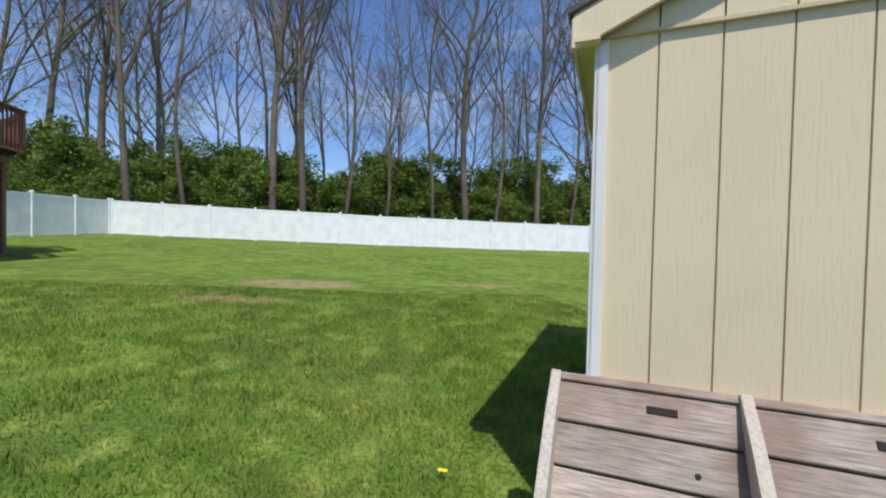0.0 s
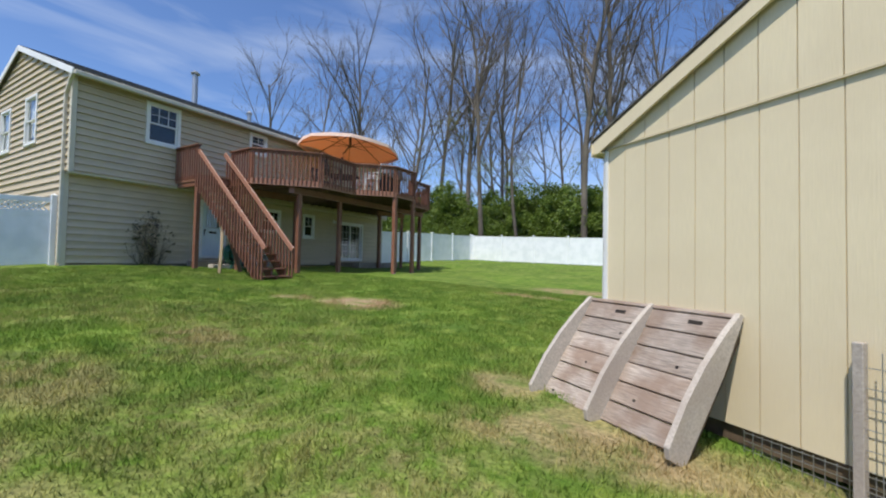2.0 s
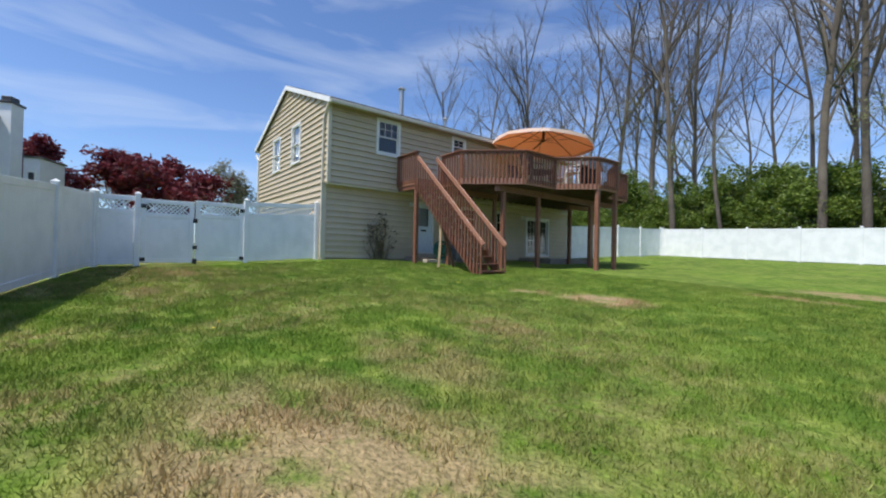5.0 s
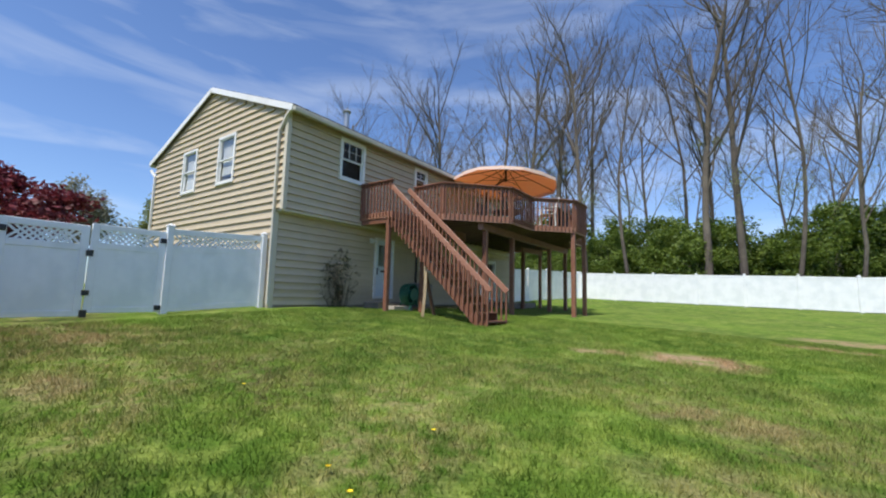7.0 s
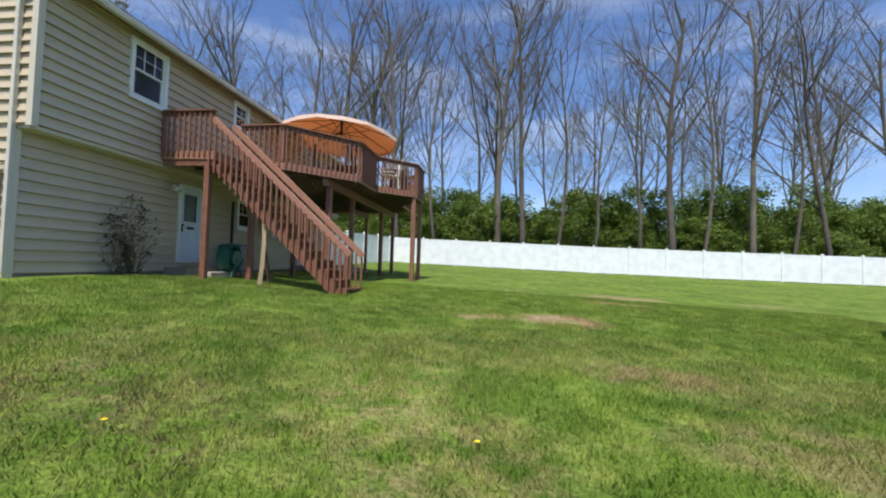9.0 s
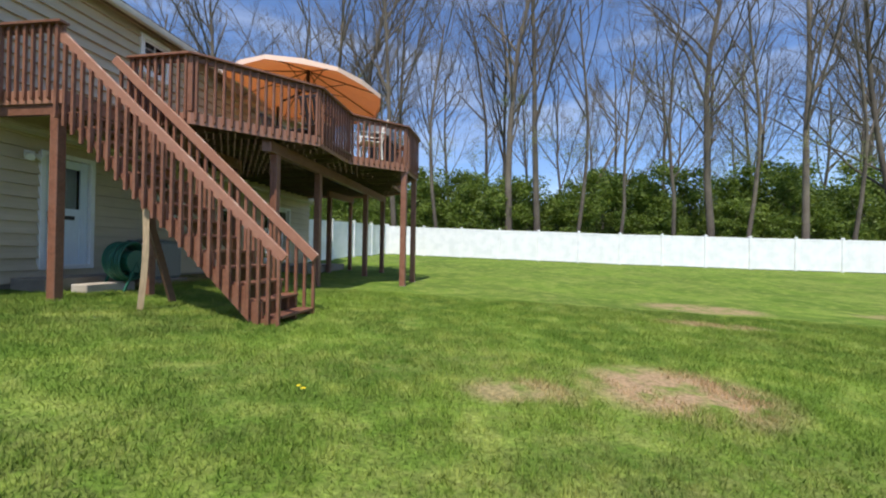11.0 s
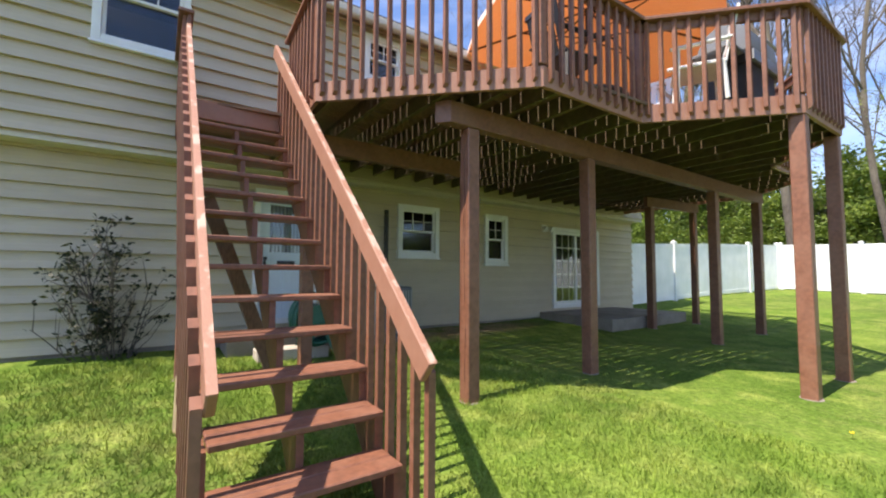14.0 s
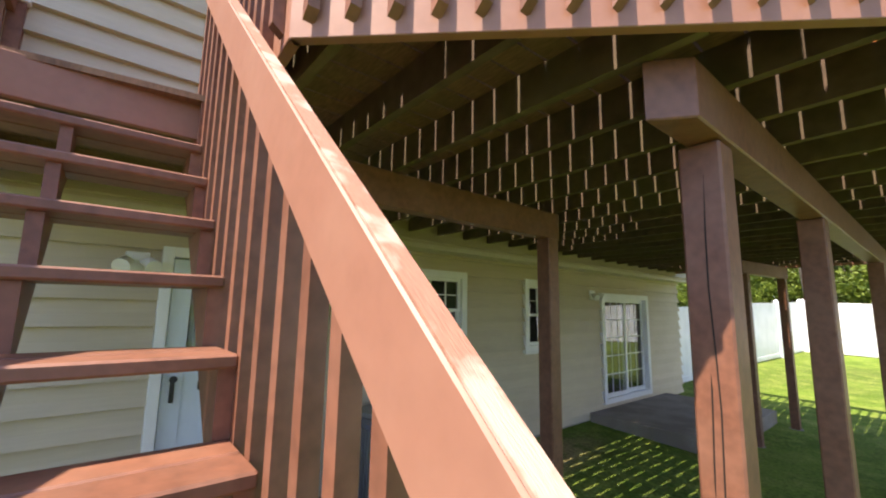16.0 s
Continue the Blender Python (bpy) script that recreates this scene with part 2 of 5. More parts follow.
GREENPLASTIC = material("green_plastic", (0.02, 0.13, 0.085), 0.4, 0.15)
TARP = material("black_sheet", (0.007, 0.007, 0.008), 0.2, 0.2, (5, 5, 5), 40, 0.6, depth=0.03)
PLY = material("plywood", (0.29, 0.245, 0.195), 0.85, 0.18, (2, 12, 12), 40, 0.3, second=(0.19, 0.16, 0.13), amount=0.7)
# near black: the darkness of unlit rooms is put into this colour
UNLIT_ROOM = material("dark_room", (0.05, 0.05, 0.055), 0.9, 0.2)
BLIND = material("window_blind", (0.5, 0.5, 0.48), 0.8, 0.05)
NEIGHBOUR = material("neighbour_siding", (0.76, 0.77, 0.79), 0.6, 0.03, second=(0.68, 0.69, 0.72))
PETAL = material("yellow_petal", (0.85, 0.65, 0.02), 0.6, 0.1)
AC_GREY = material("unit_grey", (0.16, 0.17, 0.18), 0.5, 0.1)


def canvas_glow():
    n, l = CANVAS.node_tree.nodes, CANVAS.node_tree.links
    b = n["Principled BSDF"]
    tr = n.new("ShaderNodeBsdfTranslucent")
    tr.inputs["Color"].default_value = (0.9, 0.24, 0.045, 1)
    mx = n.new("ShaderNodeMixShader")
    mx.inputs["Fac"].default_value = 0.22
    l.new(b.outputs["BSDF"], mx.inputs[1])
    l.new(tr.outputs["BSDF"], mx.inputs[2])
    l.new(mx.outputs["Shader"], n["Material Output"].inputs["Surface"])


canvas_glow()
GLASS = bpy.data.materials.new("window_glass")
GLASS.use_nodes = True
gb = GLASS.node_tree.nodes["Principled BSDF"]
gb.inputs["Base Color"].default_value = (0.75, 0.8, 0.82, 1)
gb.inputs["Roughness"].default_value, gb.inputs["Transmission Weight"].default_value, gb.inputs["IOR"].default_value = 0.01, 1.0, 1.5


# ---- building helpers ----
def box(bm, lo, hi, m=None, bevel=0.0):
    """A box from corner to corner, turned by m, with its edges broken."""
    c, s = [(a + b) / 2 for a, b in zip(lo, hi)], [max(abs(b - a), 1e-4) for a, b in zip(lo, hi)]
    r = bmesh.ops.create_cube(bm, size=1.0, matrix=(m or Matrix()) @ Matrix.Translation(c) @ Matrix.Diagonal((*s, 1)))
    if bevel:
        es = list({e for v in r["verts"] for e in v.link_edges})
        bmesh.ops.bevel(bm, geom=es, offset=bevel, segments=1, affect="EDGES")
    return bm


def beam(bm, a, b, w, h, bevel=0.0, up=(0, 0, 1)):
    """A square timber from a to b, w wide and h high."""
    a, b = Vector(a), Vector(b)
    d = (b - a).normalized()
    side = d.cross(Vector(up)).normalized() if abs(d.dot(Vector(up))) < 0.999 else Vector((0, 1, 0))
    u = side.cross(d)
    m = Matrix((d, side, u)).transposed().to_4x4()
    m.translation = a
    return box(bm, (0, -w / 2, -h / 2), ((b - a).length, w / 2, h / 2), m, bevel)


def tube(bm, pts, radii, sides=6):
    """A tapered tube along the points."""
    rings, side = [], Vector((1, 0, 0))
    for i, (p, r) in enumerate(zip(pts, radii)):
        d = (Vector(pts[min(i + 1, len(pts) - 1)]) - Vector(pts[max(i - 1, 0)])).normalized()
        if abs(d.dot(side)) > 0.95:
            side = Vector((0, 1, 0.1))
        u = d.cross(side).normalized()
        w = u.cross(d)
        rings.append([bm.verts.new(Vector(p) + r * (math.cos(2 * math.pi * k / sides) * w + math.sin(2 * math.pi * k / sides) * u)) for k in range(sides)])
    for a, b in zip(rings, rings[1:]):
        for k in range(sides):
            bm.faces.new((a[k], a[(k + 1) % sides], b[(k + 1) % sides], b[k]))
    bm.faces.new(rings[0][::-1])
    bm.faces.new(rings[-1])
    return bm


def prism(bm, outline, m, depth):
    """A flat outline (x, y) swept along z by depth, placed by m."""
    a = [bm.verts.new(m @ Vector((x, y, 0))) for x, y in outline]
    b = [bm.verts.new(m @ Vector((x, y, depth))) for x, y in outline]
    n = len(a)
    bm.faces.new(a[::-1]), bm.faces.new(b)
    for i in range(n):
        bm.faces.new((a[i], a[(i + 1) % n], b[(i + 1) % n], b[i]))
    return bm


def mesh_of(name, bm, mat, smooth=False):
    bmesh.ops.recalc_face_normals(bm, faces=bm.faces)
    me = bpy.data.meshes.new(name)
    bm.to_mesh(me)
    bm.free()
    for mt in mat if isinstance(mat, (list, tuple)) else [mat]:
        me.materials.append(mt)
    if smooth:
        me.polygons.foreach_set("use_smooth", [True] * len(me.polygons))
    return me


def part(name, bm, mat, parent=None, label="", smooth=False):
    ob = new(name, mesh_of(name, bm, mat, smooth))
    ob.parent = parent
    return tagged(ob, label)


def thing(name, label, category, at=(0, 0, 0), group="", kind="", turn=0):
    ob = new(name)
    ob.empty_display_size = 0.1
    ob.matrix_world = pose(*at, 0, 0, turn)
    return tagged(ob, label, category, group, kind)


B = bmesh.new


# ---- ground ----
def gz(x, y):
    x, y = max(-26.0, min(24.0, x)), max(-9.0, min(28.0, y))
    z = -0.110 - 0.0418 * x + 0.0279 * y + 0.000325 * x * x + 0.00077 * x * y + 0.0003 * y * y
    z += 0.15 * math.exp(-((x + 13.0) ** 2 + (y - 2.4) ** 2) / 7.0) - 0.11 * math.exp(-((x + 11.5) ** 2 + (y - 14.5) ** 2) / 14.0)
    z -= 0.09 * math.exp(-((x + 5.8) ** 2 + (y + 4.8) ** 2) / 6.0)
    return z + 0.03 * (noise.noise((x * 0.35, y * 0.35, 3.0)) + 0.4 * noise.noise((x * 1.3, y * 1.3, 7.0)))


def build_ground():
    def steps(a, b, d):
        out = [-900.0, -300.0, -120.0, -60.0]
        out = [v for v in out if v < a] + [a + d * i for i in range(int((b - a) / d) + 1)] + [v for v in (60.0, 120.0, 300.0, 900.0) if v > b]
        return out
    xs, ys = steps(-30.0, 26.0, 0.35), steps(-14.0, 38.0, 0.35)
    co = [(x, y, gz(x, y)) for y in ys for x in xs]
    w = len(xs)
    fa = [(j * w + i, j * w + i + 1, (j + 1) * w + i + 1, (j + 1) * w + i) for j in range(len(ys) - 1) for i in range(w - 1)]
    me = bpy.data.meshes.new("ground")
    me.from_pydata(co, [], fa)
    me.polygons.foreach_set("use_smooth", [True] * len(me.polygons))
    me.materials.append(LAWN)
    return tagged(new("ground", me), "sloping back garden lawn with straw and bare earth patches", "lawn", kind="structure")


build_ground()


# ---- house ----
HX, HU, HY, HE = -13.1, -12.78, 1.95, 15.55   # lower front wall, upper front wall, gable, far end
HB, RIDGE, EAVE, OVER = -21.35, -17.06, 5.98, 3.2


def slots(openings, a, b, z0, z1):
    """Rectangles of the strip a..b, z0..z1 that the openings leave."""
    rects = [(a, b, z0, z1)]
    for (oa, ob_, oz0, oz1) in openings:
        nxt = []
        for (ra, rb, r0, r1) in rects:
            if ob_ <= ra or oa >= rb or oz1 <= r0 or oz0 >= r1:
                nxt.append((ra, rb, r0, r1))
                continue
            if oa > ra: nxt.append((ra, oa, r0, r1))
            if ob_ < rb: nxt.append((ob_, rb, r0, r1))
            if oz0 > r0: nxt.append((max(ra, oa), min(rb, ob_), r0, oz0))
            if oz1 < r1: nxt.append((max(ra, oa), min(rb, ob_), oz1, r1))
        rects = nxt
    return [r for r in rects if r[1] - r[0] > 0.01 and r[3] - r[2] > 0.004]


def siding(parent, m, a, b, z0, z1, openings=(), rise=0.2, limit=None):
    """Lapped boards, each an object, on a wall whose plane is m's x (along) and z (up), with y outwards."""
    k = 0
    while z0 + k * rise < z1 - 0.01:
        c0, c1 = z0 + k * rise, min(z1, z0 + (k + 1) * rise)
        aa, bb = limit(c0, c1) if limit else (a, b)
        for (ra, rb, r0, r1) in slots(openings, aa, bb, c0, c1):
            bm = B()
            f = lambda z: 0.056 - 0.051 * (z - c0) / rise
            half = (r0 + r1) / 2
            rb0 = r0 + (0.011 if abs(r0 - c0) < 1e-6 and r1 - r0 > 0.05 else 0.0)
            prof = [(0, rb0), (f(r0), rb0), (f(half) - (0.006 if r1 - r0 > 0.12 else 0), half), (f(r1), r1), (0, r1)]
            q = [[bm.verts.new(m @ Vector((x, y, z))) for y, z in prof] for x in (ra, rb)]
            n = len(prof)
            for i in range(n):
                bm.faces.new((q[0][i], q[0][(i + 1) % n], q[1][(i + 1) % n], q[1][i]))
            bm.faces.new(q[0]), bm.faces.new(q[1][::-1])
            part("siding_board", bm, SIDING, parent)
        k += 1


def window(parent, m, a, b, z0, z1, cols=3, rows=2, name="window", casing=0.09):
    """A double-hung window: casing, two sashes with bars, panes and sill. m: x along, y outwards."""
    w = part(name, B_ring(m, a, b, z0, z1, casing, -0.06, 0.05), WHITE, parent, "white double-hung window with grilles")
    a, b, z0, z1 = a + casing, b - casing, z0 + casing, z1 - casing
    mid = (z0 + z1) / 2
    for s0, s1, dy in ((z0, mid + 0.02, -0.03), (mid - 0.02, z1, 0.0)):
        part("sash", B_ring(m, a, b, s0, s1, 0.04, dy - 0.02, dy + 0.015), WHITE, w)
        bm = B()
        if s0 > z0 and cols:
            for i in range(1, cols):
                x = a + (b - a) * i / cols
                box(bm, (x - 0.008, dy - 0.006, s0 + 0.03), (x + 0.008, dy + 0.008, s1 - 0.03), m)
            for j in range(1, rows):
                z = s0 + (s1 - s0) * j / rows
                box(bm, (a + 0.03, dy - 0.005, z - 0.006), (b - 0.03, dy + 0.007, z + 0.006), m)
            part("grille", bm, WHITE, w)
        g = part("pane", box(B(), (a + 0.02, dy - 0.013, s0 + 0.02), (b - 0.02, dy - 0.009, s1 - 0.02), m), GLASS, w)
        g.visible_shadow = False
    part("window_sill", box(B(), (a - casing - 0.02, 0.0, z0 - casing - 0.03), (b + casing + 0.02, 0.07, z0 - casing), m, 0.005), WHITE, w)
    return w


def B_ring(m, a, b, z0, z1, t, y0, y1):
    bm = B()
    box(bm, (a, y0, z0), (a + t, y1, z1), m, 0.004)
    box(bm, (b - t, y0, z0), (b, y1, z1), m, 0.004)
    box(bm, (a + t, y0, z1 - t), (b - t, y1, z1), m, 0.004)
    box(bm, (a + t, y0, z0), (b - t, y1, z0 + t), m, 0.004)
    return bm


def pierced(bm, m, inside, breaks, openings, thick):
    """One connected slab of grid cells, with the openings left out."""
    xs, zs = sorted({v for o in breaks for v in o[:2]}), sorted({v for o in breaks for v in o[2:]})
    solid = lambda i, j: (0 <= i < len(xs) - 1 and 0 <= j < len(zs) - 1 and inside((xs[i] + xs[i + 1]) / 2, (zs[j] + zs[j + 1]) / 2)
                          and not any(o[0] < (xs[i] + xs[i + 1]) / 2 < o[1] and o[2] < (zs[j] + zs[j + 1]) / 2 < o[3] for o in openings))
    made = {}

    def v(i, j, y):
        if (i, j, y) not in made:
            made[i, j, y] = bm.verts.new(m @ Vector((xs[i], y, zs[j])))
        return made[i, j, y]
    for i in range(len(xs) - 1):
        for j in range(len(zs) - 1):
            if not solid(i, j):
                continue
            c = ((i, j), (i + 1, j), (i + 1, j + 1), (i, j + 1))
            for y in (0.0, -thick):
                bm.faces.new([v(*p, y) for p in c])
            for (p, q), nb in zip(zip(c, c[1:] + c[:1]), ((i, j - 1), (i + 1, j), (i, j + 1), (i - 1, j))):
                if not solid(*nb):
                    bm.faces.new((v(*p, 0.0), v(*q, 0.0), v(*q, -thick), v(*p, -thick)))
    return bm


def wall_with_holes(parent, name, m, a, b, z0, z1, openings, thick, mat=SIDING):
    return part(name, pierced(B(), m, lambda x, z: a < x < b and z0 < z < z1, [(a, b, z0, z1)] + list(openings), openings, thick), mat, parent)


def front(x):
    """Plane of a wall that faces +x: along is +y, outwards is +x."""
    return Matrix(((0, 1, 0, x), (1, 0, 0, 0), (0, 0, 1, 0), (0, 0, 0, 1)))


def south(y):
    """Plane of a wall that faces -y: along is x, outwards is -y."""
    return Matrix(((1, 0, 0, 0), (0, -1, 0, y), (0, 0, 1, 0), (0, 0, 0, 1)))


def build_house():
    house = thing("house", "two-storey beige vinyl-sided house with overhanging upper floor", "house", (HX, HY, 0.6))
    up = [(3.68, 4.68, 4.45, 5.75), (7.15, 7.9, 4.95, 5.75)]
    low = [(5.6, 6.54, 0.93, 2.96), (8.0, 8.9, 2.0, 2.97), (10.06, 10.71, 1.9, 2.96), (12.17, 13.96, 0.9, 2.83)]
    gab = [(-18.9, -17.85, 4.32, 5.8), (-16.42, -15.38, 4.32, 5.84)]
    inv = house.matrix_world.inverted()
    lw = wall_with_holes(house, "wall", inv @ front(HX), HY + 0.02, HE, 0.2, OVER + 0.02, low, 0.16)
    uw = wall_with_holes(house, "wall", inv @ front(HU), HY + 0.02, HE, OVER + 0.02, EAVE, up, 0.16)
    siding(lw, inv @ front(HX), HY, HE, 0.72, OVER, low)
    siding(uw, inv @ front(HU), HY, HE, OVER + 0.04, EAVE - 0.02, up)
    gw = pierced(B(), inv @ south(HY), lambda x, z: x < (HX if z < OVER + 0.02 else HU), [(HB, HX, 0.2, OVER + 0.02), (HB, HU, OVER + 0.02, EAVE)] + gab, gab, 0.16)
    top = [(HB, EAVE), (HU, EAVE), (RIDGE, 7.62)]
    part("gable", prism(B(), top, inv @ Matrix(((1, 0, 0, 0), (0, 0, 1, HY), (0, 1, 0, 0), (0, 0, 0, 1))), 0.15), SIDING, house)
    g = part("wall", gw, SIDING, house)
    siding(g, inv @ south(HY), HB, HX, 0.6, OVER, [])

    def slope(c0, c1):
        if c1 <= EAVE:
            return HB, HU
        f = max(0.0, (7.60 - c1) / (7.60 - EAVE))
        return RIDGE + (HB - RIDGE) * f, RIDGE + (HU - RIDGE) * f
    siding(g, inv @ south(HY), HB, HU, OVER + 0.04, 7.5, gab, limit=slope)
    for lo, hi in (((HB, HY + 0.16, 0.2), (HB + 0.16, HE - 0.16, EAVE)), ((HB, HE - 0.16, 0.2), (HX - 0.16, HE, EAVE))):
        part("wall", box(B(), lo, hi, inv), SIDING, house)
    part("gable", prism(B(), top, inv @ Matrix(((1, 0, 0, 0), (0, 0, 1, HE - 0.15), (0, 1, 0, 0), (0, 0, 0, 1))), 0.15), SIDING, house)
    # invented inner floors and backing walls, near black so the rooms look unlit
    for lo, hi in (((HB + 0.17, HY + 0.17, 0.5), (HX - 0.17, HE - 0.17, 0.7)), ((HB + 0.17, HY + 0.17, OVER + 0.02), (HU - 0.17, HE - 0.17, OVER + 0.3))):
        part("floor_slab", box(B(), lo, hi, inv), UNLIT_ROOM, house)
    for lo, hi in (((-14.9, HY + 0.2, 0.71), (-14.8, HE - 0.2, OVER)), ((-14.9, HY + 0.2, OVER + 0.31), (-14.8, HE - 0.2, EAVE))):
        part("room_backing", box(B(), lo, hi, inv), UNLIT_ROOM, house)
    part("foundation", box(B(), (HX - 0.1, HY + 0.05, 0.3), (HX + 0.012, HE - 0.05, 0.72), inv), CONCRETE, house, "grey concrete foundation strip")
    part("soffit", box(B(), (HX + 0.002, HY, OVER - 0.03), (HU + 0.02, HE, OVER + 0.018), inv), TRIM, house)
    # roof: two slabs with overhang, shingle courses in relief
    rise = (7.62 - EAVE) / (HU - RIDGE)
    for s, edge in ((1, HU + 0.32), (-1, HB - 0.32)):
        n, run = 22, abs(edge - RIDGE)
        across = inv @ Matrix(((1, 0, 0, 0), (0, 0, 1, HY - 0.12), (0, 1, 0, 0), (0, 0, 0, 1)))
        slab_ = [(RIDGE, 7.58), (edge, 7.58 - rise * run), (edge, 7.68 - rise * run), (RIDGE, 7.68)]
        roof = part("roof", prism(B(), slab_, across, HE - HY + 0.24), SHINGLE, house, "dark grey shingle roof")
        for i in range(n):
            d0, d1 = run * i / n, run * (i + 1) / n + 0.02
            x0, x1 = RIDGE + s * d0, RIDGE + s * d1
            z0, z1 = 7.684 - rise * d0, 7.684 - rise * d1
            part("shingle_course", prism(B(), [(x0, z0), (x1, z1), (x1, z1 + 0.028), (x0, z0 + 0.01)], across, HE - HY + 0.24), SHINGLE, roof)
        rake = B()
        beam(rake, inv @ Vector((RIDGE, HY - 0.14, 7.60)), inv @ Vector((edge, HY - 0.14, 7.60 - rise * run)), 0.03, 0.17, 0.004)
        part("rake_board", rake, WHITE, house, "white rake board")
        e = B()
        zz = 7.58 - rise * run
        box(e, (edge - 0.02, HY - 0.13, zz - 0.07), (edge + 0.09, HE + 0.1, zz + 0.06), inv, 0.02)
        part("gutter", e, GUTTER, house, "beige metal gutter")
        so = B()
        box(so, (min(edge, HU if s > 0 else HB), HY, EAVE - 0.06), (max(edge, HU if s > 0 else HB), HE, EAVE - 0.04), inv)
        part("soffit", so, TRIM, house)
    for y0 in (HY - 0.06,):
        c = B()
        box(c, (HU - 0.06, y0, OVER), (HU + 0.06, y0 + 0.12, EAVE - 0.05), inv, 0.005)
        part("corner_trim", c, TRIM, house)
        c = B()
        box(c, (HX - 0.06, y0, 0.62), (HX + 0.06, y0 + 0.12, OVER - 0.03), inv, 0.005)
        part("corner_trim", c, TRIM, house)
    d = B()
    pts = [(-12.5, HY - 0.1, 5.86), (-12.72, HY - 0.1, 5.7), (-13.05, HY - 0.08, 5.35), (-13.06, HY - 0.08, 5.1), (-13.06, HY - 0.08, 0.72)]
    for p, q in zip(pts, pts[1:]):
        beam(d, inv @ Vector(p), inv @ Vector(q), 0.07, 0.08, 0.006, up=(0, 1, 0))
    part("downspout", d, GUTTER, house, "beige downspout at the corner")
    d = B()
    for p, q in (((-21.6, HY - 0.1, 5.6), (-21.2, HY - 0.08, 5.3)), ((-21.2, HY - 0.08, 5.3), (-21.2, HY - 0.08, 0.8))):
        beam(d, inv @ Vector(p), inv @ Vector(q), 0.07, 0.08, 0.006, up=(0, 1, 0))
    part("downspout", d, WHITE, house)
    for o, c, r in zip(up, (3, 2), (2, 2)):
        window(house, inv @ front(HU + 0.02), *o, cols=c, rows=r)
    for o, c in zip(low[1:3], (3, 2)):
        window(house, inv @ front(HX + 0.02), *o, cols=c, rows=2)
    for o in gab:
        w = window(house, inv @ south(HY - 0.02), *o, cols=0, rows=0, casing=0.08)
        part("blind", box(B(), (o[0] + 0.1, -0.1, o[2] + 0.1 + (0.2 if o is gab[1] else 0.0)), (o[1] - 0.1, -0.09, o[3] - 0.1), inv @ south(HY - 0.02)), BLIND, w)
    # back door with an upper light
    m = inv @ front(HX + 0.02)
    a, b, z0, z1 = low[0]
    d = part("door", B_ring(m, a, b, z0, z1, 0.08, -0.1, 0.05), WHITE, house, "pale blue-white back door with glazed upper half")
    bm = B_ring(m, a + 0.09, b - 0.09, z0 + 0.03, z1 - 0.09, 0.14, -0.05, -0.01)
    box(bm, (a + 0.23, -0.05, z0 + 0.14), (b - 0.23, -0.025, z0 + 1.0), m)
    box(bm, (a + 0.23, -0.05, z0 + 0.95), (b - 0.23, -0.01, z0 + 1.08), m)
    box(bm, ((a + b) / 2 - 0.04, -0.05, z0 + 0.14), ((a + b) / 2 + 0.04, -0.012, z0 + 0.95), m)
    part("door_leaf", bm, DOORPAINT, d)
    gp = part("pane", box(B(), (a + 0.23, -0.035, z0 + 1.08), (b - 0.23, -0.03, z1 - 0.23), m), GLASS, d)
    gp.visible_shadow = False
    bm = B()
    for i in range(8):
        x = a + 0.25 + (b - a - 0.5) * (i + 0.5) / 8
        tube(bm, [m @ Vector((x, -0.09, z0 + 1.05)), m @ Vector((x, -0.09, z1 - 0.2))], [0.032, 0.03], 6)
    part("curtain", bm, BLIND, d, "pale gathered curtain")
    part("mail_slot", box(B(), ((a + b) / 2 - 0.13, -0.01, z0 + 0.88), ((a + b) / 2 + 0.13, 0.008, z0 + 0.95), m, 0.004), BLACK, d)
    bm = tube(B(), [m @ Vector((a + 0.16, -0.01, z0 + 0.98)), m @ Vector((a + 0.16, 0.05, z0 + 0.98))], [0.02, 0.03], 8)
    box(bm, (a + 0.145, 0.0, z0 + 0.8), (a + 0.175, 0.03, z0 + 0.95), m, 0.004)
    part("door_handle", bm, BLACK, d)
    # sliding glass door
    a, b, z0, z1 = low[3]
    s = part("sliding_door", B_ring(m, a, b, z0, z1, 0.09, -0.1, 0.05), WHITE, house, "white sliding glass patio door with grilles")
    half = (a + b) / 2
    for pa, pb, dy in ((a + 0.09, half + 0.04, 0.0), (half - 0.04, b - 0.09, -0.045)):
        part("sash", B_ring(m, pa, pb, z0 + 0.09, z1 - 0.09, 0.07, dy - 0.035, dy), WHITE, s)
        bm = B()
        for i in (1, 2):
            x = pa + 0.07 + (pb - pa - 0.14) * i / 3
            box(bm, (x - 0.006, dy - 0.025, z0 + 0.16), (x + 0.006, dy - 0.008, z1 - 0.16), m)
        for j in range(1, 5):
            z = z0 + 0.16 + (z1 - z0 - 0.32) * j / 5
            box(bm, (pa + 0.07, dy - 0.026, z - 0.01), (pb - 0.07, dy - 0.009, z + 0.01), m)
        part("grille", bm, WHITE, s)
        gp = part("pane", box(B(), (pa + 0.07, dy - 0.02, z0 + 0.15), (pb - 0.07, dy - 0.016, z1 - 0.15), m), GLASS, s)
        gp.visible_shadow = False
    # roof vents
    for x, y, h, r in ((-16.6, 7.1, 1.25, 0.11), (-15.6, 9.0, 0.35, 0.08)):
        zb = 7.68 - rise * abs(x - RIDGE)
        bm = tube(B(), [inv @ Vector((x, y, zb - 0.1)), inv @ Vector((x, y, zb + h))], [r, r], 12)
        v = part("vent_pipe", bm, METAL, house, "galvanised metal roof vent pipe")
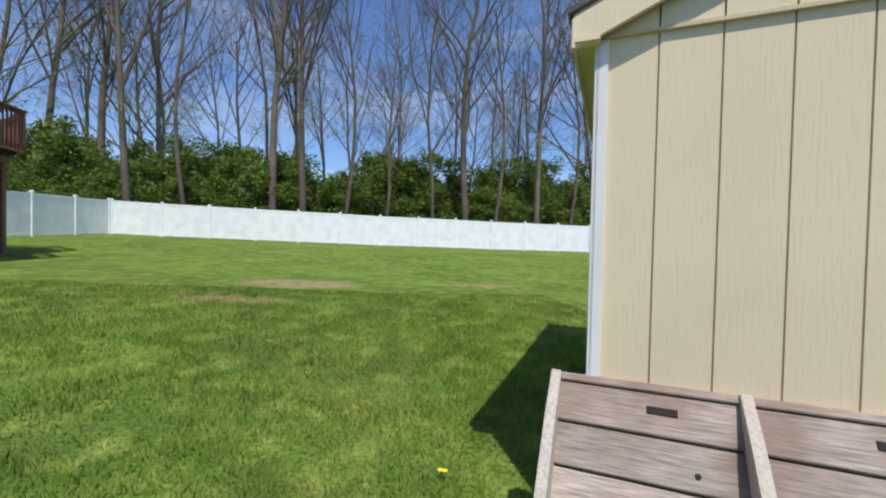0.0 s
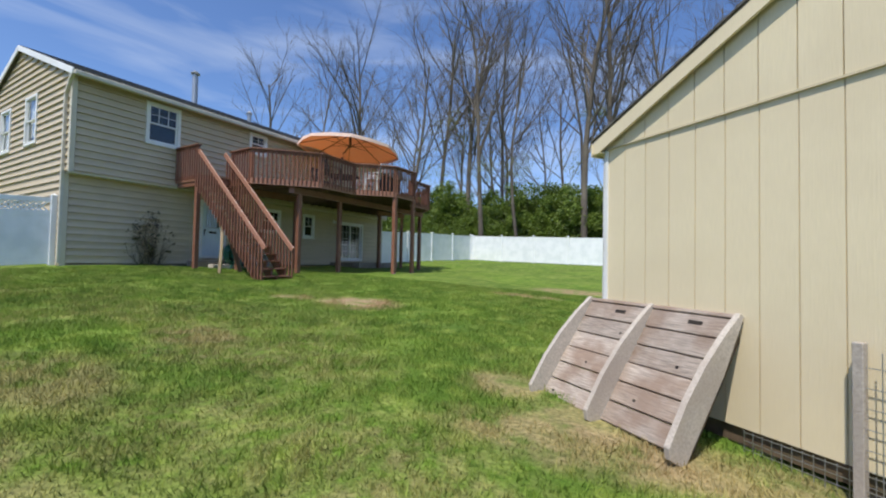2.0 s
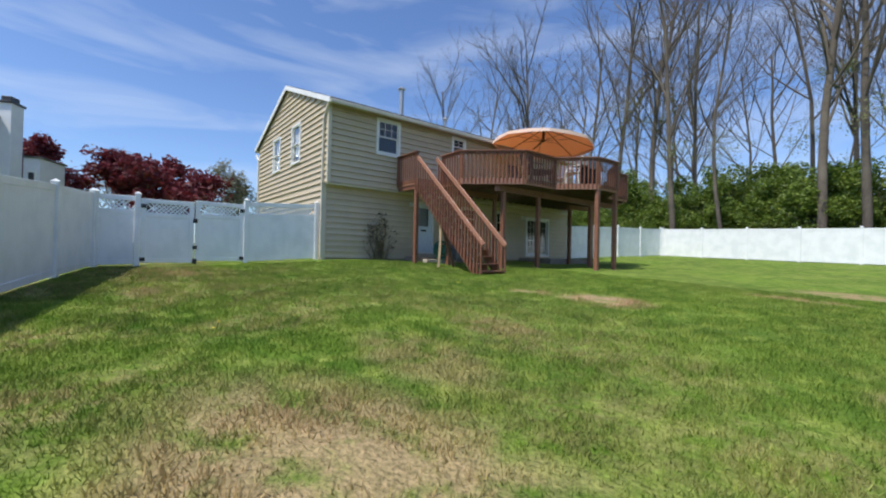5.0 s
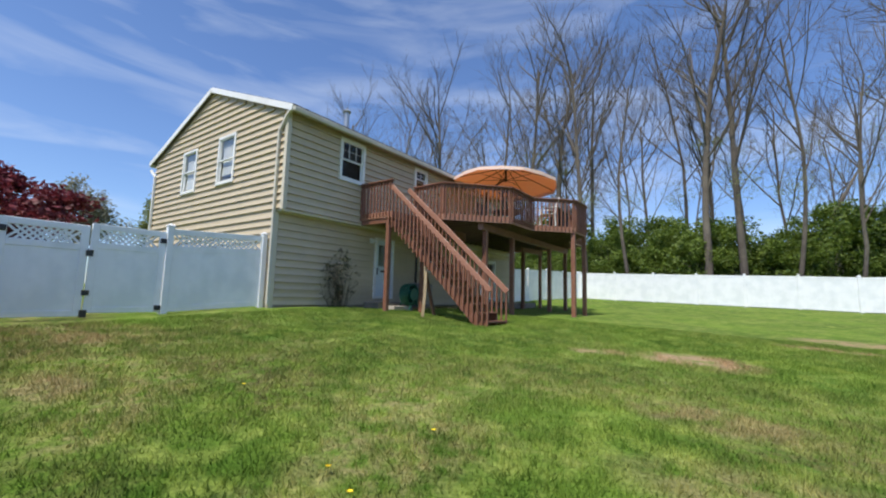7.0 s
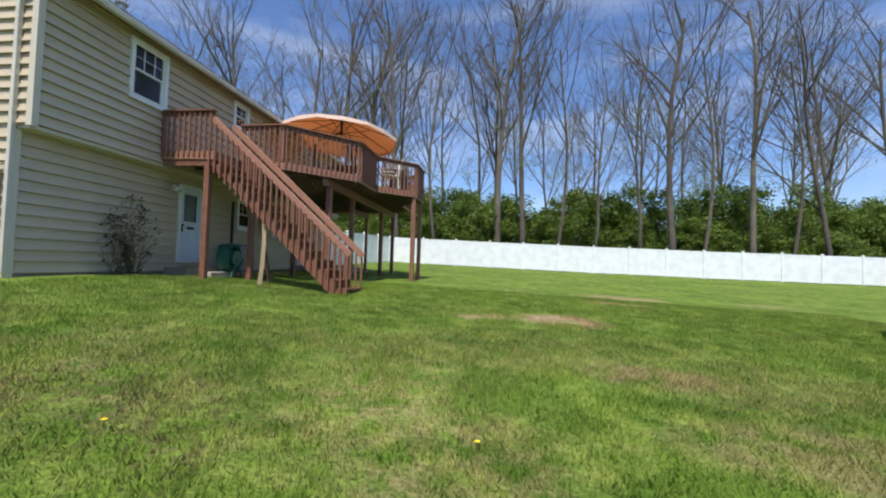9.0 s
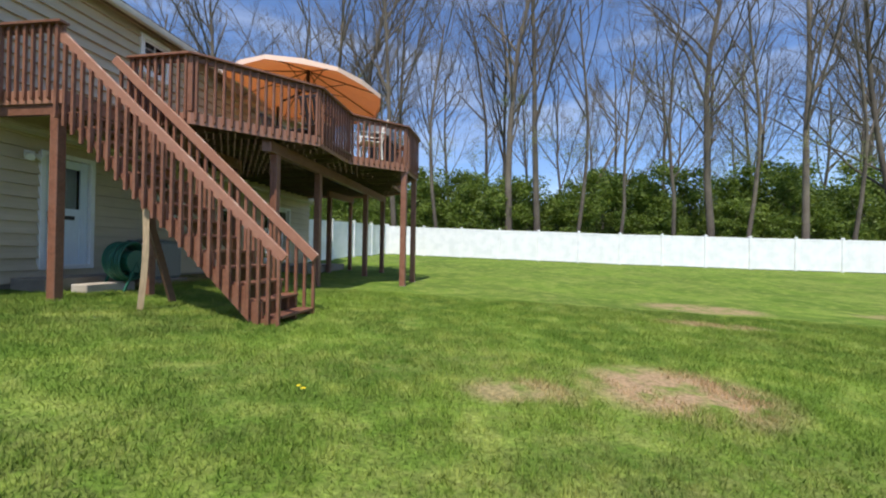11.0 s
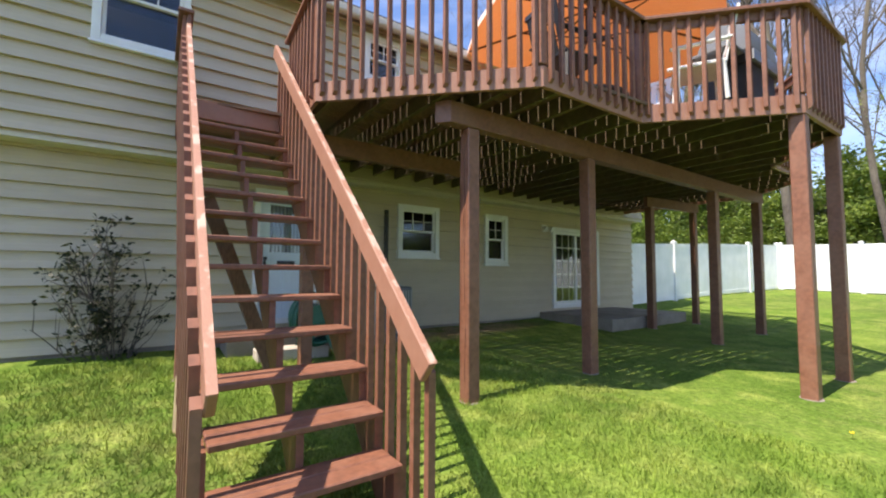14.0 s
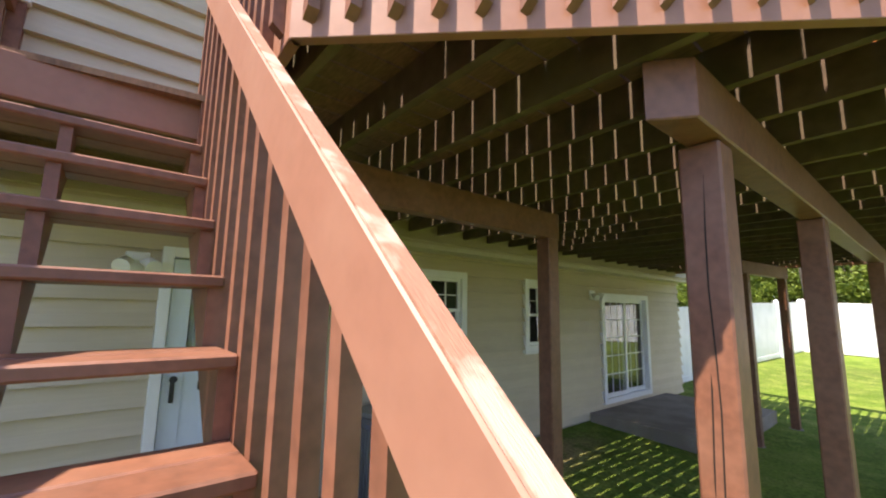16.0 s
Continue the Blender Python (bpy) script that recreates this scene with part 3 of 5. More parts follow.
        part("cap", tube(B(), [inv @ Vector((x, y, zb + h)), inv @ Vector((x, y, zb + h + 0.05)), inv @ Vector((x, y, zb + h + 0.16))], [r * 1.5, r * 1.7, r * 0.5], 12), METAL, v)


build_house()


def wall_lamp(y, z):
    l = thing("wall_lamp", "small twin-head outdoor floodlight on the siding", "lamp", (HX + 0.024, y, z))
    part("backplate", box(B(), (0, -0.08, -0.08), (0.03, 0.08, 0.08), None, 0.01), WHITE, l)
    for s in (-1, 1):
        part("lamp_head", tube(B(), [(0.03, s * 0.03, 0), (0.08, s * 0.07, 0.0), (0.17, s * 0.1, -0.05)], [0.015, 0.04, 0.06], 10), WHITE, l)


wall_lamp(5.44, 2.82)
wall_lamp(11.9, 2.78)


# ---- deck and stairs ----
DZ, RZ, RIM = 3.53, 4.46, 3.33
DECK = [(-12.75, 4.62), (-11.44, 4.62), (-11.44, 5.69), (-10.32, 5.64), (-8.86, 7.16), (-8.84, 8.68), (-7.74, 9.74), (-7.72, 10.95), (-8.7, 12.05), (-8.7, 13.5), (-9.9, 14.7), (-12.75, 14.7)]


def crossings(c, e):
    """Where the line at x = e crosses the deck's outline, as y in order."""
    out = []
    for (x0, y0), (x1, y1) in zip(c, c[1:] + c[:1]):
        if (x0 - e) * (x1 - e) < 0:
            out.append(y0 + (e - x0) / (x1 - x0) * (y1 - y0))
    return sorted(out)


def build_deck():
    deck = thing("deck", "raised brown-stained wooden deck with angled corners on timber posts", "deck", (-9.65, 9.0, 0.5))
    inv = deck.matrix_world.inverted()
    # boards along the house, with open gaps
    w, e = 0.143, -12.745
    while e < -7.6:
        lo, hi = crossings(DECK, e + 0.006), crossings(DECK, e + w - 0.006)
        if len(lo) == len(hi):
            for i in range(0, len(lo) - 1, 2):
                q = [(e + 0.0055, lo[i] + 0.025), (e + w - 0.0055, hi[i] + 0.025), (e + w - 0.0055, hi[i + 1] - 0.025), (e + 0.0055, lo[i + 1] - 0.025)]
                part("deck_board", prism(B(), q, inv @ Matrix.Translation((0, 0, DZ - 0.03)), 0.03), DECKING, deck)
        e += w
    # rim and railing, edge by edge; the stair opening and the house side stay free
    n = len(DECK)
    for i in range(n - 1):
        a, b = Vector(DECK[i]), Vector(DECK[i + 1])
        d = (b - a).normalized()
        out = Vector((d.y, -d.x))
        length = (b - a).length
        q = lambda s, o, z: inv @ Vector((a.x + d.x * s + out.x * o, a.y + d.y * s + out.y * o, z))
        # rim in the paler handrail stain: its sunlight is put into the colour
        part("rim_joist", beam(B(), q(-0.01, 0.0, 3.42), q(length + 0.01, 0.0, 3.42), 0.04, 0.19, 0.003), RAIL_LIT_RIM, deck)
        if i == 1:
            continue
        part("top_rail", beam(B(), q(-0.03, 0.03, RZ - 0.02), q(length + 0.03, 0.03, RZ - 0.02), 0.14, 0.038, 0.005), STAIN, deck)
        part("under_rail", beam(B(), q(0, 0.0, RZ - 0.085), q(length, 0.0, RZ - 0.085), 0.038, 0.09, 0.003), STAIN, deck)
        k = max(2, round(length / 0.135))
        for j in range(k):
            s = length * (j + 0.5) / k
            bm = beam(B(), q(s, 0.042, 3.37), q(s, 0.042, RZ - 0.04), 0.038, 0.038)
            for v in bm.verts:
                if v.co.z < (inv @ Vector((0, 0, 3.38))).z and (v.co - q(s, 0.042, 3.37)).dot(Vector((out.x, out.y, 0))) > 0:
                    v.co.z += 0.03
            part("baluster", bm, STAIN, deck)
        bm = beam(B(), q(0.0, -0.02, DZ), q(0.0, -0.02, RZ - 0.04), 0.085, 0.085, 0.004)
        part("railing_post", bm, STAIN, deck)
    # joists along x, from the house to the rim
    y = 5.75
    while y < 14.5:
        xs = []
        for (x0, y0), (x1, y1) in zip(DECK, DECK[1:] + DECK[:1]):
            if (y0 - y) * (y1 - y) < 0:
                xs.append(x0 + (y - y0) / (y1 - y0) * (x1 - x0))
        if len(xs) >= 2:
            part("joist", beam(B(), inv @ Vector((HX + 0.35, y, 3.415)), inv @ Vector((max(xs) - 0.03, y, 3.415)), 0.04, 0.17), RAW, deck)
        y += 0.405
    # beams
    for p, q_, wd, h in (((-9.6, 6.56, 3.223), (-9.6, 14.3, 3.223), 0.13, 0.21), ((-11.2, 5.75, 3.21), (-11.2, 8.22, 3.21), 0.1, 0.22),
                         ((-11.08, 12.75, 3.22), (-10.9, 14.6, 3.22), 0.09, 0.2)):
        bm = beam(B(), inv @ Vector(p), inv @ Vector(q_), wd, h, 0.006)
        for vert in bm.verts:  # the near end is cut askew
            w_ = deck.matrix_world @ vert.co
            if w_.y < p[1] + 0.05 and w_.x > p[0] and p[0] > -10:
                vert.co.y += 0.09
        part("beam", bm, STAIN, deck, "thick brown-stained beam")
    for x, y, top, s in ((-9.62, 6.95, 3.116, 0.14), (-9.61, 8.8, 3.116, 0.14), (-9.59, 12.2, 3.116, 0.14), (-9.59, 14.1, 3.116, 0.14), (-11.2, 8.12, 3.098, 0.13), (-11.08, 12.9, 3.118, 0.14),
                         (-10.92, 14.45, 3.12, 0.12), (-7.8, 9.8, 3.33, 0.14), (-7.79, 10.95, 3.33, 0.13), (-11.6, 4.69, 3.33, 0.13), (-11.2, 5.84, 3.098, 0.13)):
        g = gz(x, y)
        part("post", beam(B(), inv @ Vector((x, y, g - 0.15)), inv @ Vector((x, y, top)), s, s, 0.008), STAIN, deck)
        part("footing", tube(B(), [inv @ Vector((x, y, g - 0.2)), inv @ Vector((x, y, g + 0.004))], [0.13, 0.1], 10), CONCRETE, deck)
    # drying cracks in the first post
    for (x, dy), (z0_, z1_) in (((-9.612, -0.071), (1.35, 3.0)), ((-9.60, -0.071), (0.6, 1.2)), ((-9.635, -0.071), (1.9, 2.3))):
        pts = [inv @ Vector((x + 0.006 * math.sin(7 * z + x * 40), 6.95 + dy, z)) for z in [z0_ + (z1_ - z0_) * i / 8 for i in range(9)]]
        part("crack", tube(B(), pts, [0.0005] + [0.0028] * 7 + [0.0005], 4), KNOT, deck, "dark drying crack in the post")
    # landing ledger and stringer band under the landing
    part("beam", beam(B(), inv @ Vector((-12.7, 4.66, 3.25)), inv @ Vector((-11.42, 4.66, 3.25)), 0.06, 0.14, 0.004), STAIN, deck)


def build_stairs():
    st = thing("staircase", "steep brown-stained open-riser wooden deck staircase with railings", "stairs", (-8.15, 5.1, 0.35))
    inv = st.matrix_world.inverted()
    run, rise, x0, z0 = -0.233, 0.2105, -8.156, 0.485
    v = lambda x, y, z: inv @ Vector((x, y, z))
    for k in range(14):
        x, z = x0 + run * k, z0 + rise * k
        for dx, wd in ((-0.068, 0.136), (-0.205, 0.126)):
            bm = box(B(), (x + dx - wd / 2, 4.66, z - 0.036), (x + dx + wd / 2, 5.54, z), inv, 0.006)
            part("tread", bm, STAIN, st)
    # sawtooth carriages, two outer and one in the middle
    for y, th in ((4.64, 0.04), (5.08, 0.04), (5.52, 0.04)):
        o = []
        for k in range(14):
            x, z = x0 + run * k - 0.03, z0 + rise * k - 0.037
            o += [(x, z - rise + (0.12 if k == 0 else 0)), (x, z)]
        o += [(x0 + run * 14 - 0.03, z0 + rise * 13 - 0.037), (x0 + run * 14 - 0.03, 3.1), (x0 + run * 13, 2.93)]
        o += [(x0 - 0.26, 0.22)]
        part("stringer", prism(B(), o, inv @ Matrix(((1, 0, 0, 0), (0, 0, 1, y - th / 2), (0, 1, 0, 0), (0, 0, 0, 1))), th), STAIN, st)
    slope = Vector((run, 0, rise)).normalized()
    for y, s in ((4.615, -1), (5.518, 1)):
        a, b = Vector((-8.12, y, 1.218)), Vector((-11.6, y, 4.372))
        hr = part("handrail", beam(B(), inv @ a, inv @ b, 0.04, 0.14, 0.007), RAIL_LIT_RIM, st, "smooth brown-stained sloping handrail board with worn top edge")
        nrm = Vector(((b - a).z, 0, -(b - a).x)).normalized()
        nrm = nrm if nrm.z > 0 else -nrm
        part("worn_edge", beam(B(), inv @ (a + nrm * 0.071), inv @ (b + nrm * 0.071), 0.036, 0.004), WORN, hr, "weathered pale upper edge of the rail")
        k = 25
        for j in range(k):
            f = (j + 0.35) / k
            p = a + (b - a) * f
            yy = y + s * 0.041
            low = max(gz(p.x, p.y) + 0.02, p.z - 1.17) if j else gz(p.x, p.y)
            bm = beam(B(), inv @ Vector((p.x, yy, low)), inv @ Vector((p.x, yy, p.z - 0.035)), 0.04, 0.04, up=(0, 1, 0))
            for vv in bm.verts:
                if vv.co.z > 0.5 * (low + p.z) - 0.35 and vv.co.z > (inv @ Vector((0, 0, p.z - 0.2))).z:
                    vv.co.z += -(vv.co.x - (inv @ p).x) * 0.9
            part("baluster", bm, STAIN, st)
    # braces underneath
    part("brace", beam(B(), v(-10.4, 5.46, gz(-10.4, 5.46) - 0.05), v(-10.4, 4.76, 2.32), 0.04, 0.12, 0.004), DECKING, st, "dark diagonal timber brace")
    bm = B()
    pts, g = [], gz(-10.2, 4.65)
    for i in range(9):
        f = i / 8
        pts.append(v(-10.2 + 0.05 * math.sin(f * 3.0) + 0.03 * f, 4.63 + 0.02 * f, g - 0.05 + f * (2.05 - g)))
    tube(bm, pts, [0.05] * 9, 4)
    part("prop_post", bm, POSTRAW, st, "bare yellowish warped timber prop")


build_deck()
build_stairs()


# ---- shed ----
def build_shed():
    a = math.degrees(math.atan2(-0.574, 0.819))
    shed = thing("shed", "cream-painted wooden garden shed with grooved panel siding and shingle gable roof", "shed", (0.95, 1.47, 0.0), turn=a)
    W, D, Z0, Z1, peak = 3.66, 3.6, -0.03, 2.0, 2.86
    # local frame: x along the front, y into the shed, z up
    def panel(name, outline_at, x0, x1, y0, y1):
        bm = B()
        za, zb = outline_at(x0)
        zc, zd = outline_at(x1)
        q = [(x0, za), (x1, zc), (x1, zd), (x0, zb)]
        return prism(bm, q, Matrix(((1, 0, 0, 0), (0, 0, 1, y0), (0, 1, 0, 0), (0, 0, 0, 1))), y1 - y0)
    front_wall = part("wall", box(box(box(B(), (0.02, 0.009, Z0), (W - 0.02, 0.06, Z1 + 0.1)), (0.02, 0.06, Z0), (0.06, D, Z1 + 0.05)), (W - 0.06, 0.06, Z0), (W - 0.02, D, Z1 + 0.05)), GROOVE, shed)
    part("wall", box(B(), (0.06, D - 0.05, Z0), (W - 0.06, D, Z1 + 0.1)), SHEDPAINT, shed)
    k, s = 0, 0.2055
    roofz = lambda x: 2.09 + 0.43 * min(x, W - x)
    while k * s < W - 0.02:
        x0, x1 = max(0.03, k * s + 0.0035), min(W - 0.03, (k + 1) * s - 0.0035)
        part("siding_panel", panel("p", lambda x: (Z0, Z1), x0, x1, 0.0, 0.016), SHEDPAINT, front_wall)
        part("siding_panel", panel("p", lambda x: (Z1 + 0.012, roofz(x) + 0.02), x0, x1, -0.012, 0.016), SHEDPAINT, front_wall)
        k += 1
    # strip at the panel joint, its shadow line carried by the darker groove paint
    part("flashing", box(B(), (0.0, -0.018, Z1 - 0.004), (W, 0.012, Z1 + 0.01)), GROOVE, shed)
    for j in range(18):
        y0 = 0.02 + j * 0.2
        part("siding_panel", box(B(), (0.0, y0 + 0.004, Z0), (0.019, y0 + 0.196, Z1 + 0.04)), SHEDPAINT, front_wall)
    part("corner_board", box(box(B(), (-0.012, -0.014, Z0), (0.03, 0.0, Z1 - 0.01)), (-0.02, -0.014, Z0), (-0.002, 0.07, Z1 - 0.01), None, 0.002), WHITE, shed, "white corner trim board")
    for sgn in (0, 1):
        m = Matrix() if not sgn else Matrix(((-1, 0, 0, W), (0, 1, 0, 0), (0, 0, 1, 0), (0, 0, 0, 1)))
        q = [(-0.1, 2.062), (W / 2, 2.895), (W / 2, 2.925), (-0.1, 2.092)]
        part("roof_deck", prism(B(), q, m @ Matrix(((1, 0, 0, 0), (0, 0, 1, -0.05), (0, 1, 0, 0), (0, 0, 0, 1))), D + 0.1), TRIM, shed)
        for i in range(14):
            f0, f1 = i / 14, (i + 1) / 14 + 0.01
            xa, xb = -0.12 + (W / 2 + 0.12) * f0, -0.12 + (W / 2 + 0.12) * min(f1, 1)
            za, zb = 2.086 + 0.842 * f0, 2.086 + 0.842 * min(f1, 1)
            part("shingle_course", prism(B(), [(xa, za), (xb, zb), (xb, zb + 0.012), (xa, za + 0.022)], m @ Matrix(((1, 0, 0, 0), (0, 0, 1, -0.075), (0, 1, 0, 0), (0, 0, 0, 1))), D + 0.15), SHINGLE, shed)
        bm = prism(B(), [(-0.1, 1.95), (-0.03, 1.975), (W / 2, 2.80), (W / 2, 2.90), (-0.1, 2.068)], m @ Matrix(((1, 0, 0, 0), (0, 0, 1, -0.07), (0, 1, 0, 0), (0, 0, 0, 1))), 0.022)
        part("rake_board", bm, SHEDPAINT, shed, "cream-painted rake board")
        part("eave_soffit", box(B(), (-0.09, -0.08, 1.97), (0.0, D + 0.08, 1.985), m), SHEDPAINT, shed)
        part("fascia", box(B(), (-0.103, -0.08, 1.95), (-0.09, D + 0.08, 2.06), m), SHEDPAINT, shed)
    for i in range(5):
        part("foundation_block", box(B(), (0.1 + i * 0.8, 0.05, -0.4), (0.5 + i * 0.8, 0.25, Z0), None, 0.008), CONCRETE, shed)
    part("skid", box(B(), (0.03, 0.03, -0.14), (W - 0.03, 0.08, Z0 - 0.001)), RAW, shed)
    return shed


build_shed()
SHED = pose(0.95, 1.47, 0, 0, 0, math.degrees(math.atan2(-0.574, 0.819)))


def build_ramp():
    r = thing("wooden_ramp", "weathered grey plank ramp with three side rails leaning on the shed", "ramp")
    r.matrix_world = SHED
    top, bot = Vector((0, -0.045, 0.655)), Vector((0, -0.60, -0.13))
    s = (top - bot).normalized()
    p = Vector((0, s.z, -s.y)) * -1
    if p.z < 0:
        p = -p
    m = Matrix(((s.x, p.x, 1, 0), (s.y, p.y, 0, bot.y), (s.z, p.z, 0, bot.z), (0, 0, 0, 1)))  # x up the slope, y outwards, z along the shed
    L = (top - bot).length
    n = 6
    for bay, (a, b) in enumerate(((-0.115, 0.485), (0.52, 1.12))):
        for i in range(n):
            x0, x1 = 0.03 + (L - 0.03) * i / n + 0.004, 0.03 + (L - 0.03) * (i + 1) / n - 0.006
            bm = box(B(), (x0, -0.04, a - 0.02), (x1, -0.006 + 0.003 * ((i * 7 + bay * 3) % 3 - 1), b + 0.02), m, 0.004)
            pl = part("plank", bm, GREY_WOOD, r)
            if i == n - 1:
                c = a + 0.36
                part("slot", box(B(), (x0 + 0.07, -0.01, c - 0.05), (x0 + 0.098, 0.0015, c + 0.05), m, 0.002), KNOT, pl)
            elif i % 2 == bay % 2:
                c = a + 0.1 + 0.09 * i
                part("knot", tube(B(), [m @ Vector((x0 + 0.05, -0.01, c)), m @ Vector((x0 + 0.05, -0.0005, c))], [0.011, 0.009], 8), KNOT, pl)
    part("head_board", box(B(), (L - 0.002, -0.075, -0.14), (L + 0.028, 0.01, 1.12), m, 0.004), GREY_WOOD, r, "reddish-brown top board")
    for z in (-0.15, 0.485, 1.115):
        out = [(-0.02, -0.055), (-0.03, 0.085), (0.02, 0.135), (0.3, 0.145), (0.55, 0.125), (0.8, 0.075), (L + 0.03, 0.022), (L + 0.03, -0.02), (0.6, -0.055)]
        bm = prism(B(), out, m @ Matrix.Translation((0, 0, z)), 0.038)
        bmesh.ops.bevel(bm, geom=bm.edges[:], offset=0.004, segments=1, affect="EDGES")
        part("side_rail", bm, PALE_WOOD, r, "bleached pale wooden side rail")
    for z in (-0.1, 1.08):
        part("back_stay", box(B(), (0.02, -0.13, z), (L - 0.05, -0.056, z + 0.035), m, 0.003), RAW, r)


build_ramp()


def wire_screen(name, label, x0, x1, z0, z1, y, step, parent_m, posts):
    t = thing(name, label, "wire fence")
    t.matrix_world = parent_m
    bm = B()
    i = 0
    while x0 + i * step < x1:
        x = x0 + i * step
        box(bm, (x - 0.002, y - 0.002, z0), (x + 0.002, y + 0.002, z1))
        i += 1
    i = 0
    while z0 + i * step < z1:
        z = z0 + i * step
        box(bm, (x0, y - 0.006, z - 0.002), (x1, y - 0.002, z + 0.002))
        i += 1
    tagged(part("wire_mesh", bm, METAL, t, "thin galvanised wire mesh"), kind="stuff")
    for x, w in posts:
        part("wooden_post", box(B(), (x - w / 2, y - 0.03, z0 - 0.1), (x + w / 2, y + 0.02, z1 + 0.04), None, 0.004), PALE_WOOD, t)


wire_screen("wire_skirt", "low galvanised wire skirt along the shed's foot", 1.16, 3.6, -0.24, -0.03, -0.03, 0.05, SHED, ())
wire_screen("wire_gate", "wooden-framed wire mesh panel leaning by the shed", 1.7, 2.5, -0.2, 0.58, -0.07, 0.1, SHED, ((1.72, 0.045), (2.5, 0.045)))


# ---- fences ----
def fence_run(label, a, b, spacing=2.4, height=1.83, lattice=False, group="white vinyl fence"):
    """A run of fence from a to b: posts with caps, and panels between rails that step down the slope."""
    a, b = Vector(a), Vector(b)
    n = max(1, round((b - a).length / spacing))
    f = thing("fence", label, "fence", (a.x, a.y, gz(*a)), group)
    inv = f.matrix_world.inverted()
    d = (b - a).normalized()
    seg = (b - a).length / n
    for i in range(n + 1):
        p = a + d * seg * i
        z = gz(*p)
        post = part("post", beam(B(), inv @ Vector((p.x, p.y, z - 0.3)), inv @ Vector((p.x, p.y, z + height + 0.05)), 0.127, 0.127, 0.006, up=(d.x, d.y, 0)), VINYL, f)
        bm = B()
        top = inv @ Vector((p.x, p.y, z + height + 0.05))
        ring = [bm.verts.new(top + Vector((sx * 0.078, sy * 0.078, 0))) for sx, sy in ((-1, -1), (1, -1), (1, 1), (-1, 1))]
        ring2 = [bm.verts.new(v.co + Vector((0, 0, 0.018))) for v in ring]
        tip = bm.verts.new(top + Vector((0, 0, 0.075)))
        for k in range(4):
            bm.faces.new((ring[k], ring[(k + 1) % 4], ring2[(k + 1) % 4], ring2[k]))
            bm.faces.new((ring2[k], ring2[(k + 1) % 4], tip))
        bm.faces.new(ring[::-1])
        part("cap", bm, VINYL, post)
        if i == n:
            break
        q = a + d * seg * (i + 1)
        z2 = gz(*q)
        p1, q1 = p + d * 0.066, q - d * 0.066
        v = lambda w, h: inv @ Vector((w.x, w.y, (z if w is p1 else z2) + h))
        lo, hi = 0.05, height - (0.42 if lattice else 0.06)
        panel = B()
        # tongue-and-groove boards in shallow relief, one sheet
        k = max(4, round((q1 - p1).length / 0.17))
        side = Vector((-d.y, d.x, 0))
        rows = []
        for j in range(k * 2 + 1):
            w = p1 + (q1 - p1) * (j / (2 * k))
            zz = z + (z2 - z) * (j / (2 * k))
            off = 0.016 if j % 2 else 0.0135
            rows.append([panel.verts.new(inv @ (Vector((w.x, w.y, zz + h)) + side * s * off)) for h, s in ((lo, 1), (hi, 1), (hi, -1), (lo, -1))])
        for r0, r1 in zip(rows, rows[1:]):
            for e in range(4):
                panel.faces.new((r0[e], r0[(e + 1) % 4], r1[(e + 1) % 4], r1[e]))
        panel.faces.new(rows[0]), panel.faces.new(rows[-1][::-1])
        part("panel", panel, VINYL, f)
        for h in [0.1, hi] + ([height - 0.06] if lattice else []):
            part("rail", beam(B(), v(p1, h), v(q1, h), 0.05, 0.13, 0.005), VINYL, f)
        if lattice:
            z_lo, z_hi = hi + 0.065, height - 0.125
            lat = B()
            L = (q1 - p1).length
            cell = 0.115
            for sgn in (-1, 1):
                x = -0.3
                while x < L + 0.3:
                    x0, x1 = (x, x + (z_hi - z_lo)) if sgn > 0 else (x + (z_hi - z_lo), x)
                    h0, h1 = z_lo, z_hi
                    if min(x0, x1) > 0 and max(x0, x1) < L:
                        e0, e1 = p1 + d * x0, p1 + d * x1
                        f0, f1 = z + (z2 - z) * x0 / L, z + (z2 - z) * x1 / L
                        beam(lat, inv @ Vector((e0.x, e0.y, f0 + h0)) + side * 0.004 * sgn, inv @ Vector((e1.x, e1.y, f1 + h1)) + side * 0.004 * sgn, 0.006, 0.038, up=(0, 0, 1))
                    x += cell
            tagged(part("lattice", lat, VINYL, f, "white diagonal lattice strip"), kind="stuff")
    return f


fence_run("long white vinyl privacy fence along the wood", (-12.6, 25.8), (21.0, 25.8))
fence_run("white vinyl privacy fence beyond the deck", (-13.4, 15.75), (-12.7, 25.7))
fence_run("tall white vinyl privacy fence with capped posts", (-13.15, -3.95), (10.0, -8.72))
fence_run("white vinyl privacy fence closing the yard", (21.0, 25.7), (21.0, -9.0))
fence_run("white vinyl fence panel with lattice top by the house", (-13.28, -0.4), (-13.28, 1.79), lattice=True)
fence_run("short white vinyl fence panel with lattice top", (-13.28, -3.9), (-13.28, -3.05), lattice=True)


